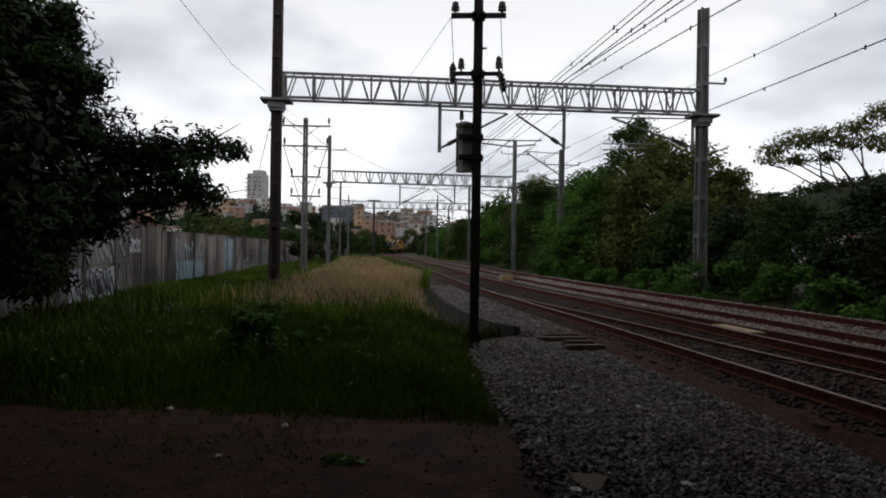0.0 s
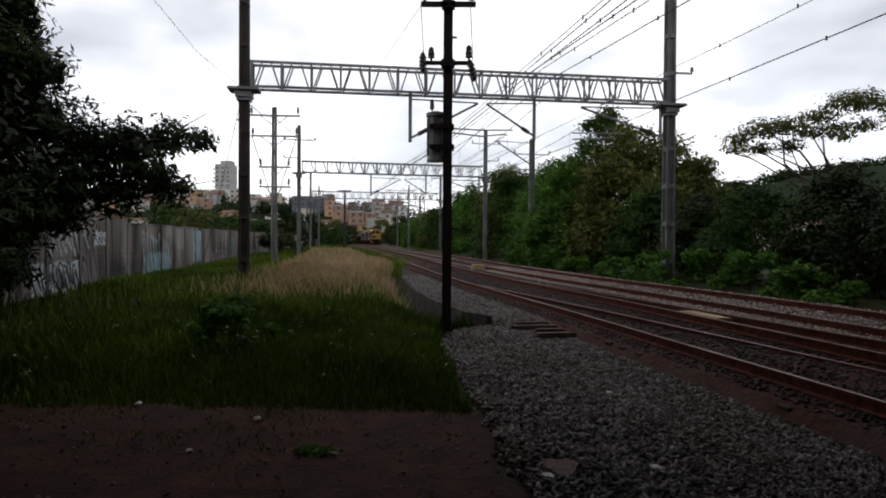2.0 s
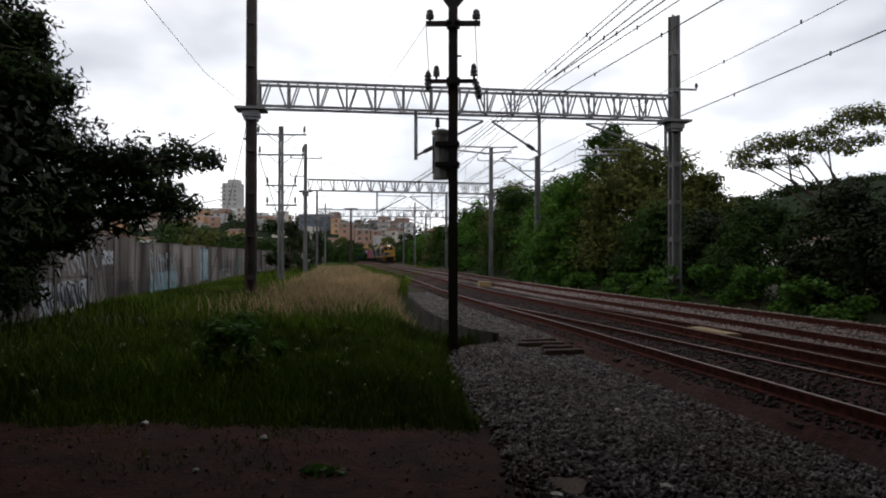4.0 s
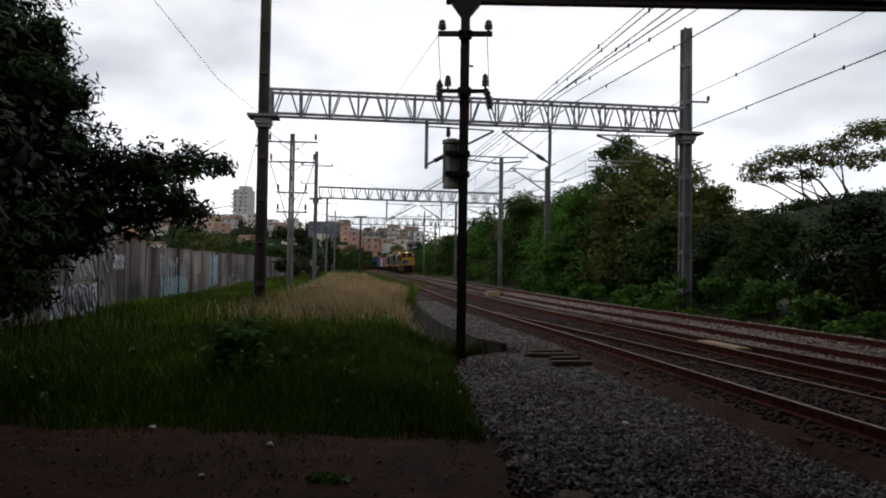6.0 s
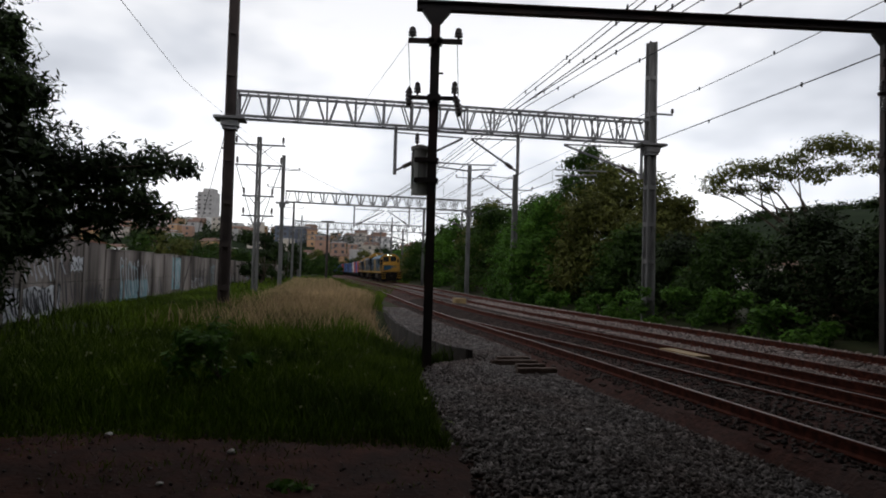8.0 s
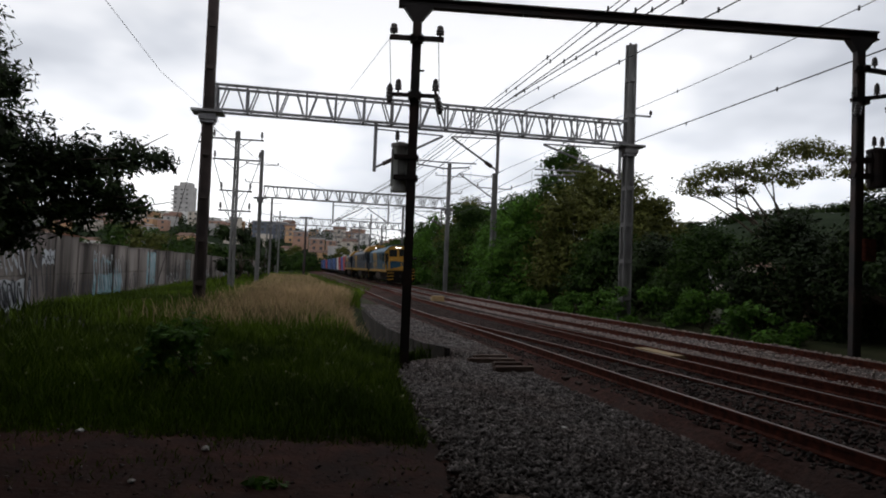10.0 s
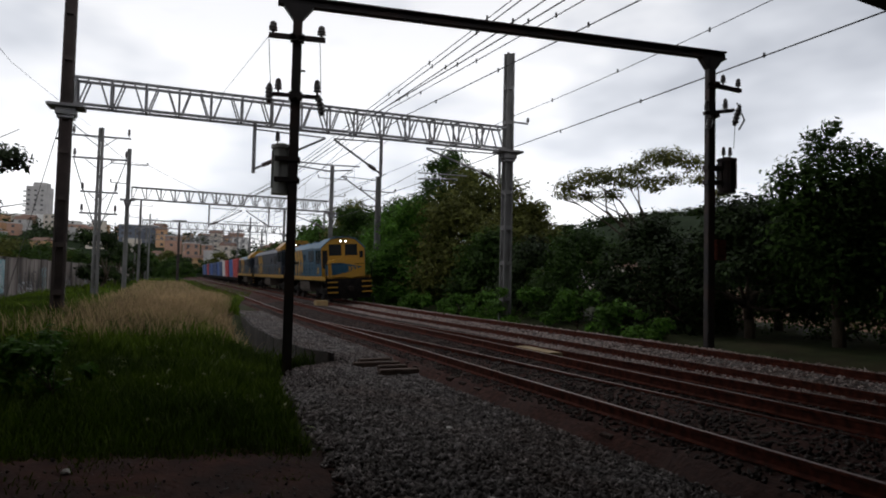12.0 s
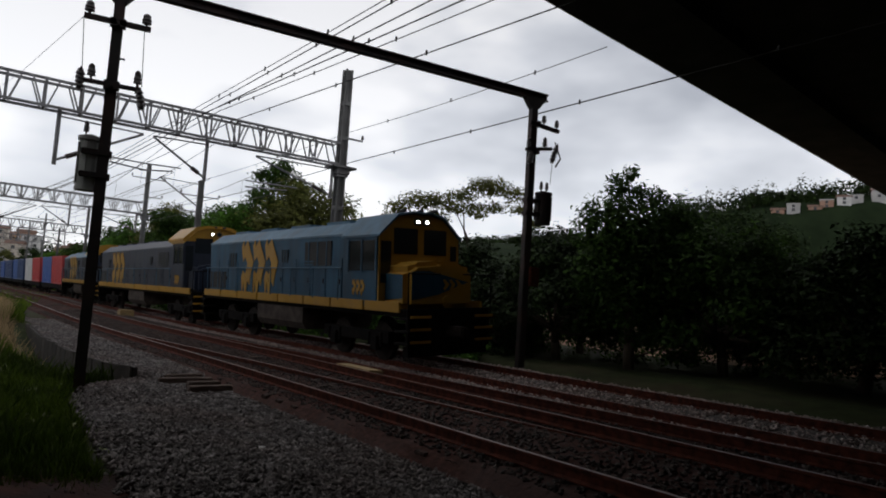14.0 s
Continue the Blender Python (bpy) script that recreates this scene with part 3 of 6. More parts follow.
# ---- dark steel portal with its line equipment ----
def portal():
    p = thing("steel_portal", "dark rusty steel portal frame spanning the tracks", "portal")
    a, b = Vector((0.0, 15.07, 0)), Vector((10.9, 15.44, 0))
    u = (b - a).normalized()
    for c, s in ((a, 1), (b, -1)):
        bm = bmesh.new()
        box(bm, (c.x, c.y, 3.7), (0.21, 0.22, 8.5), bevel=0.02)
        part("post", bm, M_DARKSTEEL, p)
        bm = bmesh.new()
        q = Vector((c.x, c.y, 7.94))
        tri = [(-0.34, 0), (0.36, 0), (0.12, -0.3), (-0.12, -0.3)]
        fr = [bm.verts.new((q.x + x, q.y - 0.1, q.z + z)) for x, z in tri]
        bk = [bm.verts.new((q.x + x, q.y + 0.1, q.z + z)) for x, z in tri]
        bm.faces.new(fr)
        bm.faces.new(bk[::-1])
        for i in range(4):
            bm.faces.new((fr[i], bk[i], bk[(i + 1) % 4], fr[(i + 1) % 4]))
        bmesh.ops.recalc_face_normals(bm, faces=bm.faces)
        part("haunch", bm, M_DARKSTEEL, p)
    bm = bmesh.new()
    s, e = a - u * 0.45, b + u * 0.45
    ring = ((-0.1, 0), (0.1, 0), (0.1, 0.035), (0.03, 0.05), (0.03, 0.17), (0.1, 0.185), (0.1, 0.22), (-0.1, 0.22), (-0.1, 0.185), (-0.03, 0.17), (-0.03, 0.05), (-0.1, 0.035))
    fa = [bm.verts.new((s.x - u.y * k, s.y + u.x * k, 7.93 + z)) for k, z in ring]
    fb = [bm.verts.new((e.x - u.y * k, e.y + u.x * k, 7.93 + z)) for k, z in ring]
    bm.faces.new(fa)
    bm.faces.new(fb[::-1])
    for k in range(12):
        bm.faces.new((fa[k], fb[k], fb[(k + 1) % 12], fa[(k + 1) % 12]))
    bmesh.ops.recalc_face_normals(bm, faces=bm.faces)
    part("beam", bm, M_DARKSTEEL, p)
    for k in (2.45, 2.85, 5.9, 9.0):
        bm = bmesh.new()
        q = a + u * k
        rod(bm, (q.x, q.y - 0.06, 7.98), (q.x, q.y - 0.06, 7.88), 0.035, seg=8)
        part("bolt", bm, M_DARKSTEEL, p)

    def arm(c, z, la, lb, w=0.1, rise=0.0):
        bm = bmesh.new()
        bar(bm, (c.x - la, c.y - 0.16, z), (c.x + lb, c.y - 0.16, z + rise), w, w)
        for dx in (-0.09, 0.09):
            box(bm, (c.x + dx, c.y - 0.11, z), (0.12, 0.2, 0.16))
        part("crossarm", bm, M_DARKSTEEL, p)

    def pin(c, dx, z, h=0.3, r=0.09):
        bm = bmesh.new()
        insulator(bm, (c.x + dx, c.y - 0.16, z), h, r)
        part("insulator", bm, M_PORCELAIN, p)

    def cutout(c, dx, z, tilt, h=0.5):
        bm = bmesh.new()
        d = Vector((math.sin(tilt), 0, math.cos(tilt)))
        q = Vector((c.x + dx, c.y - 0.2, z))
        rod(bm, q - d * h * 0.5, q + d * h * 0.5, 0.055, seg=8)
        for k in range(4):
            w = q + d * h * (-0.3 + 0.2 * k)
            rod(bm, w - d * 0.025, w + d * 0.025, 0.09, 0.075, 10)
        rod(bm, q + d * h * 0.5, q + d * h * 0.62, 0.02, seg=6)
        part("fuse_cutout", bm, M_PORCELAIN, p)

    def tank(c, dx, dy, z0, z1, r, mat, n):
        bm = bmesh.new()
        x, y = c.x + dx, c.y + dy
        rod(bm, (x, y, z0), (x, y, z1), r, seg=20)
        rod(bm, (x, y, z1 - 0.05), (x, y, z1 + 0.03), r + 0.035, seg=20)
        rod(bm, (x, y, z1 + 0.03), (x, y, z1 + 0.08), r * 0.9, r * 0.4, 20)
        rod(bm, (x, y, z0 - 0.02), (x, y, z0 + 0.05), r + 0.015, seg=20)
        t = part("transformer", bm, mat, p, smooth=False)
        for k in range(7):
            an = k * math.pi / 3.5
            bm = bmesh.new()
            box(bm, (x + (r + 0.015) * math.cos(an), y + (r + 0.015) * math.sin(an), (z0 + z1) / 2), (0.05, 0.012, (z1 - z0) * 0.8), Matrix.Rotation(an, 4, "Z"))
            part("fin", bm, mat, t)
        for k in range(n):
            bm = bmesh.new()
            insulator(bm, (x - 0.1 + 0.2 * k / max(1, n - 1), y, z1 + 0.06), 0.3, 0.06)
            part("bushing", bm, M_PORCELAIN, t)
        for z in (z0 + (z1 - z0) * 0.28, z0 + (z1 - z0) * 0.72):
            bm = bmesh.new()
            box(bm, ((x + c.x) / 2, (y + c.y) / 2, z), (abs(dx) + 0.3, abs(dy) + 0.26, 0.11), bevel=0.01)
            part("clamp", bm, M_DARKSTEEL, t)

    # equipment on the near post
    arm(a, 7.16, 0.62, 0.62)
    pin(a, -0.53, 7.21, 0.27, 0.1)
    pin(a, 0.53, 7.21, 0.27, 0.1)
    arm(a, 5.84, 0.55, 0.5, 0.08)
    pin(a, -0.38, 5.88, 0.32, 0.085)
    pin(a, 0.47, 5.88, 0.36, 0.085)
    cutout(a, -0.57, 5.83, 0.0, 0.42)
    cutout(a, 0.55, 5.65, -0.25, 0.46)
    tank(a, -0.26, 0.12, 3.66, 4.72, 0.2, M_CAN, 1)
    bm = bmesh.new()
    rod(bm, (-0.62, 14.9, 7.15), (-0.55, 14.9, 6.05), 0.008, seg=4)
    rod(bm, (0.5, 14.9, 7.15), (0.56, 14.9, 5.9), 0.008, seg=4)
    part("jumper", bm, M_WIRE, p)
    for z, sx in ((7.72, -1), (6.45, 1), (2.1, 1)):
        bm = bmesh.new()
        rod(bm, (a.x, a.y - 0.05, z), (a.x + 0.2 * sx, a.y - 0.05, z), 0.025, seg=6)
        part("peg", bm, M_DARKSTEEL, p)
    # equipment on the far post
    arm(b, 7.18, 0.22, 0.82, 0.1, -0.1)
    pin(b, 0.28, 7.2, 0.27, 0.075)
    pin(b, 0.74, 7.14, 0.27, 0.075)
    arm(b, 6.38, 0.3, 0.6, 0.09, 0.15)
    pin(b, -0.22, 6.42, 0.3, 0.07)
    pin(b, 0.35, 6.48, 0.35, 0.075)
    cutout(b, 0.68, 6.38, 0.3, 0.55)
    cutout(b, -0.15, 6.15, 0.2, 0.35)
    tank(b, 0.52, 0.0, 4.32, 5.2, 0.22, M_DARKSTEEL, 2)
    bm = bmesh.new()
    rod(bm, (b.x + 0.62, b.y - 0.15, 5.5), (b.x + 0.66, b.y - 0.15, 6.15), 0.01, seg=4)
    rod(bm, (b.x + 0.72, b.y - 0.15, 6.75), (b.x + 0.95, b.y - 0.15, 6.3), 0.02, seg=5)
    rod(bm, (b.x + 0.95, b.y - 0.15, 6.3), (b.x + 0.78, b.y - 0.15, 6.02), 0.025, seg=5)
    part("jumper", bm, M_WIRE, p)
    bm = bmesh.new()
    box(bm, (b.x + 0.22, b.y - 0.14, 2.75), (0.3, 0.16, 0.55), bevel=0.02)
    part("junction_box", bm, M_RUST, p, "dull red junction box")


portal()


# ---- overhead wires ----
def wire(name, pts, r, label, sag=0.0, joints=(), parent=None):
    """A round wire through points, with hanging clamps at some places."""
    vs = []
    for (p, q) in zip(pts[:-1], pts[1:]):
        p, q = Vector(p), Vector(q)
        n = 10
        for i in range(n + (1 if q == Vector(pts[-1]) else 0)):
            t = i / n
            w = p.lerp(q, t)
            w.z -= sag * 4 * t * (1 - t)
            vs.append(w)
    k = 5
    V, F = [], []
    for i, w in enumerate(vs):
        d = (vs[min(i + 1, len(vs) - 1)] - vs[max(i - 1, 0)]).normalized()
        s = d.cross(Vector((0, 0, 1)))
        s = s.normalized() if s.length > 1e-4 else Vector((1, 0, 0))
        h = s.cross(d)
        for j in range(k):
            a = 2 * math.pi * j / k
            V.append(w + s * r * math.cos(a) + h * r * math.sin(a))
    for i in range(len(vs) - 1):
        for j in range(k):
            F.append((i * k + j, i * k + (j + 1) % k, (i + 1) * k + (j + 1) % k, (i + 1) * k + j))
    ob = link(name, V, F, M_WIRE, parent)
    return tagged(ob, label, "wire") if label else ob


def beyond(p, q, f):
    """The point on the line p to q at f times the way."""
    return tuple(p[i] + (q[i] - p[i]) * f for i in range(3))


def wires():
    ovh = [
        ((3.44, 27.0, 8.98), (5.1, 17.46, 8.98), 0.018), ((3.45, 27.0, 8.75), (6.07, 15.6, 8.75), 0.020), ((3.21, 26.97, 8.54), (5.49, 15.19, 8.54), 0.018),
        ((4.43, 27.15, 8.59), (7.54, 14.97, 8.59), 0.018), ((9.78, 27.98, 9.3), (11.77, 15.97, 9.3), 0.013), ((9.93, 28.0, 7.92), (12.01, 13.9, 7.92), 0.020),
    ]
    ovh += [((3.9, 27.05, 8.88), (6.75, 15.3, 8.88), 0.015), ((2.9, 26.9, 8.7), (4.9, 15.6, 8.7), 0.013)]
    for p, q, r in ovh:
        w = wire("overhead_wire", [p, beyond(p, q, 1.18 if p[2] > 9.1 else 3.2)], r, "dark overhead catenary wire", 0.1)
        wire_clamps(w, p, q)
        # on to the next gantry
        far = (p[0] - 7.4, p[1] + 34.6, p[2] - 0.1)
        wire("overhead_wire", [far, p], r, "dark overhead catenary wire", 0.35)
        wire("overhead_wire", [(far[0] - 7.0, far[1] + 36, far[2]), far], r, "dark overhead catenary wire", 0.35)
    # catenary with contact wire and droppers over each track
    for off, tops in ((-4.9, 7.3), (-3.3, 7.3), (0.3, 7.3)):
        spans = [(26.6, 61), (61, 97), (97, 131)]
        for y0, y1 in spans:
            a = on_track(s_at(y0), off)
            b = on_track(s_at(y1), off)
            wire("contact_wire", [(b[0], b[1], 5.95), (a[0], a[1], 5.95)], 0.012, "thin contact wire over a track")
            wire("messenger_wire", [(b[0], b[1], tops), (a[0], a[1], tops)], 0.012, "sagging messenger wire over a track", 0.7)
            for k in range(1, 7):
                t = k / 7
                x, y = b[0] + (a[0] - b[0]) * t, b[1] + (a[1] - b[1]) * t
                wire("dropper", [(x, y, 5.95), (x + 0.01, y, tops - 0.7 * 4 * t * (1 - t))], 0.006, "thin dropper between catenary wires")
    # feeder wires on the wall side
    wire("feeder_wire", [(-7.8, 25.2, 7.2), (-12.2, 46.4, 10.4)], 0.02, "slack feeder wire between poles", 0.25)
    wire("feeder_wire", [(-12.2, 46.4, 10.4), (-11.9, 58.5, 10.7), (-4.8, 98, 10.9)], 0.02, "slack feeder wire between poles", 0.5)
    wire("guy_wire", [(-8.0, 25.3, 7.0), (-13.5, 36.0, 0.0)], 0.014, "taut guy wire from the brown mast")
    wire("service_wire", [(-6.3, 11.4, 7.4), (-9.54, 25.06, 8.91), (-12.2, 46.4, 10.6)], 0.008, "loose service wire overhead")
    wire("service_wire", [(-0.6, 14.9, 7.15), (-2.6, 24.0, 8.0), (-3.2, 26.0, 8.1)], 0.006, "thin service wire from the portal")


def wire_clamps(w, p, q):
    for f in (0.25, 0.6, 0.95, 1.35):
        c = Vector(beyond(p, q, f))
        bm = bmesh.new()
        box(bm, (c.x, c.y, c.z - 0.06), (0.04, 0.05, 0.13))
        part("clamp", bm, M_WIRE, w)


wires()


# ---- boundary wall ----
M_GRAF = [material("graffiti_white", (0.74, 0.76, 0.80), (0.5, 0.52, 0.57), 0.7, scale=2), material("graffiti_cyan", (0.32, 0.52, 0.58), (0.24, 0.4, 0.46), 0.7, scale=2),
          material("graffiti_black", (0.05, 0.05, 0.06), (0.03, 0.03, 0.04), 0.7, scale=2)]
M_TILECAP = material("terracotta_cap", (0.38, 0.15, 0.09), (0.26, 0.1, 0.06), 0.85, scale=3)


def stroke(bm, pts, w, at):
    """A flat painted band along points (along, up) on the wall; at() gives the place on the wall."""
    for (a, b) in zip(pts[:-1], pts[1:]):
        du, dz = b[0] - a[0], b[1] - a[1]
        n = math.hypot(du, dz) or 1.0
        ou, oz = -dz / n * w / 2, du / n * w / 2
        eu, ez = du / n * w * 0.3, dz / n * w * 0.3
        q = [(a[0] - eu + ou, a[1] - ez + oz), (b[0] + eu + ou, b[1] + ez + oz), (b[0] + eu - ou, b[1] + ez - oz), (a[0] - eu - ou, a[1] - ez - oz)]
        bm.faces.new([bm.verts.new(at(*p)) for p in q])


def tag_strokes(bm, rng, u0, u1, z0, z1, n, w, at):
    """Loops, hooks and slashes like sprayed tags, with no letters in them."""
    for k in range(n):
        cu = u0 + (u1 - u0) * (k + 0.5) / n + rng.uniform(-0.05, 0.05)
        cz, h, ww = (z0 + z1) / 2 + rng.uniform(-0.1, 0.1), (z1 - z0) * rng.uniform(0.35, 0.5), (u1 - u0) / n * rng.uniform(0.4, 0.75)
        a0, da, f = rng.uniform(0, 6.28), rng.uniform(2.5, 7.5), rng.uniform(-0.5, 0.5)
        pts = [(cu + ww * math.cos(a0 + da * i / 12) + f * 0.1 * i / 12, cz + h * math.sin(a0 * 0.7 + da * 0.8 * i / 12)) for i in range(13)]
        stroke(bm, pts, w * rng.uniform(0.8, 1.3), at)


def boundary_wall():
    wl = thing("wall_boundary", "stained grey rendered boundary wall with graffiti", "wall", kind="structure")
    rng = random.Random(3)
    a = math.atan2(1, -0.163)
    rot = Matrix.Rotation(a, 4, "Z")
    nx, ny = math.sin(a), -math.cos(a)

    def at_of(y, lift):
        def at(u, z):
            return (wall_x(y) + math.cos(a) * u + nx * lift, y + math.sin(a) * u + ny * lift, z)
        return at
    y, i = 2.0, 0
    L = 2.55
    while y < 165:
        yb = y + L * math.sin(a)
        x = (wall_x(y) + wall_x(yb)) / 2
        top = (2.62 if y < 26 else 2.42) + 0.03 * math.sin(i * 2.3)
        lean = Matrix.Rotation(0.012 * math.sin(i * 1.7), 4, "X")
        for z0, z1 in ((-0.8, 1.16), (1.18, top)):
            bm = bmesh.new()
            box(bm, (x, (y + yb) / 2, (z0 + z1) / 2), (L - 0.03, 0.14, z1 - z0), rot @ lean, bevel=0.012)
            part("panel", bm, M_WALL, wl)
        bm = bmesh.new()
        box(bm, (wall_x(y), y, (top - 0.7) / 2), (0.2, 0.24, top + 0.75), rot, bevel=0.015)
        part("pillar", bm, M_WALL, wl)
        bm = bmesh.new()
        box(bm, (x, (y + yb) / 2, top + 0.03), (L, 0.22, 0.05), rot, bevel=0.01)
        part("coping", bm, M_TILECAP if 24.2 < y < 26.8 else M_WALL, wl)
        if 8 < y < 90 and rng.random() < (0.9 if y < 50 else 0.5):
            bm = bmesh.new()
            tag_strokes(bm, rng, 0.25, L - 0.25, 0.25, rng.choice((0.95, 1.1, 2.0)), rng.randint(5, 9), 0.05, at_of(y, 0.096))
            part("graffiti", bm, M_GRAF[rng.choice((0, 1, 2, 2))], wl)
        y, i = yb, i + 1

    def daub(y0, u1, z0, z1, mat, lift=0.086):
        at = at_of(y0, lift)
        bm = bmesh.new()
        n = 10
        lo = [bm.verts.new(at(u1 * k / n, z0 + 0.06 * math.sin(k * 2.1 + y0))) for k in range(n + 1)]
        hi = [bm.verts.new(at(u1 * k / n, z1 + 0.05 * math.sin(k * 1.7 + y0))) for k in range(n + 1)]
        for k in range(n):
            bm.faces.new((lo[k], lo[k + 1], hi[k + 1], hi[k]))
        part("paint_patch", bm, mat, wl)

    def tag(y0, u1, z0, z1, mat, n, w):
        bm = bmesh.new()
        tag_strokes(bm, rng, 0.05, u1, z0, z1, n, w, at_of(y0, 0.1))
        part("graffiti", bm, mat, wl)
    # a white panel with dark scribbles, a small white patch above, pale blue letters-like loops further on
    daub(18.6, 4.0, 0.1, 1.05, M_GRAF[0])
    tag(18.6, 4.0, 0.15, 1.05, M_GRAF[2], 15, 0.07)
    daub(23.4, 1.3, 1.55, 2.05, M_GRAF[0])
    tag(23.5, 1.1, 1.65, 1.95, M_GRAF[2], 4, 0.05)
    tag(19.5, 3.4, 1.3, 2.3, M_GRAF[0], 9, 0.06)
    daub(29.2, 4.6, 0.15, 1.1, M_GRAF[1])
    tag(29.0, 5.0, 0.3, 2.1, M_GRAF[0], 11, 0.09)
    tag(29.3, 4.6, 0.3, 1.9, M_GRAF[1], 9, 0.07)
    daub(39.2, 2.3, 0.4, 2.3, M_GRAF[1])
    tag(39.3, 2.0, 0.5, 2.2, M_GRAF[0], 4, 0.09)
    tag(45.0, 9.0, 0.5, 1.7, M_GRAF[2], 16, 0.09)


boundary_wall()


# ---- retaining boards beside the pole, point machines ----
M_BOARD = material("grey_retaining_board", (0.085, 0.072, 0.062), (0.04, 0.034, 0.03), 0.9, scale=3, bump=0.4, stretch=(1, 1, 0.3), each=0.35)
M_YELLOWBOX = material("faded_yellow_paint", (0.42, 0.30, 0.13), (0.3, 0.2, 0.09), 0.7, scale=3, stain=(0.12, 0.08, 0.05), stain_scale=3)


def retaining_boards():
    t = thing("retaining_wall", "low grey board wall holding back the gravel", "retaining wall")
    pts = [(1.0, 15.9), (0.45, 16.7), (-0.35, 19.5), (-1.2, 24.0), (-2.0, 30.0)]
    for (x0, y0), (x1, y1) in zip(pts[:-1], pts[1:]):
        L = math.hypot(x1 - x0, y1 - y0)
        n = max(1, int(L / 0.62))
        a = math.atan2(y1 - y0, x1 - x0)
        for i in range(n):
            f = (i + 0.5) / n
            bm = bmesh.new()
            box(bm, (0, 0, 0), (L / n - 0.06, 0.06, 0.9), bevel=0.01)
            p = part("board", bm, M_BOARD, t)
            p.matrix_world = pose(x0 + (x1 - x0) * f, y0 + (y1 - y0) * f, -0.43 + 0.03 * math.sin(i * 3)) @ Matrix.Rotation(a, 4, "Z")
            bm = bmesh.new()
            bar(bm, (0, -0.05, -0.5), (0, -0.05, 0.36), 0.09, 0.09)
            p = part("stake", bm, M_DARKSTEEL, t)
            f = i / n
            p.matrix_world = pose(x0 + (x1 - x0) * f, y0 + (y1 - y0) * f, -0.36) @ Matrix.Rotation(a, 4, "Z")


retaining_boards()


def point_machine(x, y, a, mat, label, size):
    t = thing("point_machine", label, "point machine", pose(x, y, fall(y)) @ Matrix.Rotation(a, 4, "Z"))
    bm = bmesh.new()
    box(bm, (0, 0, -0.02), (size[0], size[1], size[2]), bevel=0.03)
    part("cover", bm, mat, t)
    bm = bmesh.new()
    box(bm, (size[0] * 0.62, 0, -0.08), (size[0] * 0.3, size[1] * 0.7, size[2] * 0.6), bevel=0.02)
    part("motor", bm, M_DARKSTEEL, t)
    bm = bmesh.new()
    rod(bm, (0, -size[1] * 1.2, -0.05), (0, size[1] * 0.5, -0.05), 0.025, seg=6)
    part("throw_rod", bm, M_RUST, t)


_hx, _hy, _ha = on_track(s_at(14.9), -3.6)
point_machine(_hx, _hy, _ha, M_YELLOWBOX, "flat faded yellow cover plank between rails", (1.5, 0.4, 0.16))
_hx, _hy, _ha = on_track(s_at(40), -2.3)
point_machine(_hx, _hy, _ha, M_YELLOWBOX, "yellow point machine box beside the track", (0.7, 0.7, 0.5))


# ---- trees ----
def leaf_cloud(rng, centres, radii, count, size, squash=0.8, droop=0.0, thin=0.42):
    """Leaf quads scattered in clumps, most near each clump's skin, with an uneven outline."""
    centres, radii = np.array(centres, float), np.array(radii, float)
    w = radii ** 2
    idx = rng.choice(len(centres), count, p=w / w.sum())
    d = rng.normal(size=(count, 3))
    d /= np.linalg.norm(d, axis=1, keepdims=True)
    lump = 1 + 0.35 * np.sin(d[:, 0] * 5 + idx) * np.sin(d[:, 1] * 6 + idx * 2) + 0.2 * np.sin(d[:, 2] * 9 + idx)
    r = radii[idx] * lump * (0.3 + 0.85 * rng.random(count) ** 0.55)
    p = centres[idx] + d * r[:, None] * np.array([1, 1, squash])
    # leaves gather along twigs
    tw = rng.integers(0, 5, count)
    p += 0.35 * size * np.stack([np.sin(tw * 1.7 + idx), np.cos(tw * 2.3 + idx), np.sin(tw * 3.1)], 1)
    # leaves face outwards and up
    nn = d * 0.55 + np.array([0, 0, 0.55]) + rng.normal(size=(count, 3)) * 0.38
    nn /= np.linalg.norm(nn, axis=1, keepdims=True)
    u = np.cross(nn, rng.normal(size=(count, 3)))
    u[:, 2] -= droop * 0.6
    u /= np.linalg.norm(u, axis=1, keepdims=True)
    v = np.cross(nn, u)
    v /= np.linalg.norm(v, axis=1, keepdims=True)
    s = size * (0.5 + 0.9 * rng.random(count))[:, None]
    return np.stack([p - u * s, p - v * s * thin, p + u * s, p + v * s * thin], 1).reshape(-1, 3)


def cloud_mesh(name, q, mat, parent):
    n = len(q) // 4
    me = bpy.data.meshes.new(name)
    me.vertices.add(n * 4)
    me.vertices.foreach_set("co", q.astype(np.float32).ravel())
    me.loops.add(n * 4)
    me.loops.foreach_set("vertex_index", np.arange(n * 4, dtype=np.int32))
    me.polygons.add(n)
    me.polygons.foreach_set("loop_start", np.arange(0, n * 4, 4, dtype=np.int32))
    me.update(calc_edges=True)
    me.materials.append(mat)
    ob = new(name, me)
    ob.parent = parent
    return ob


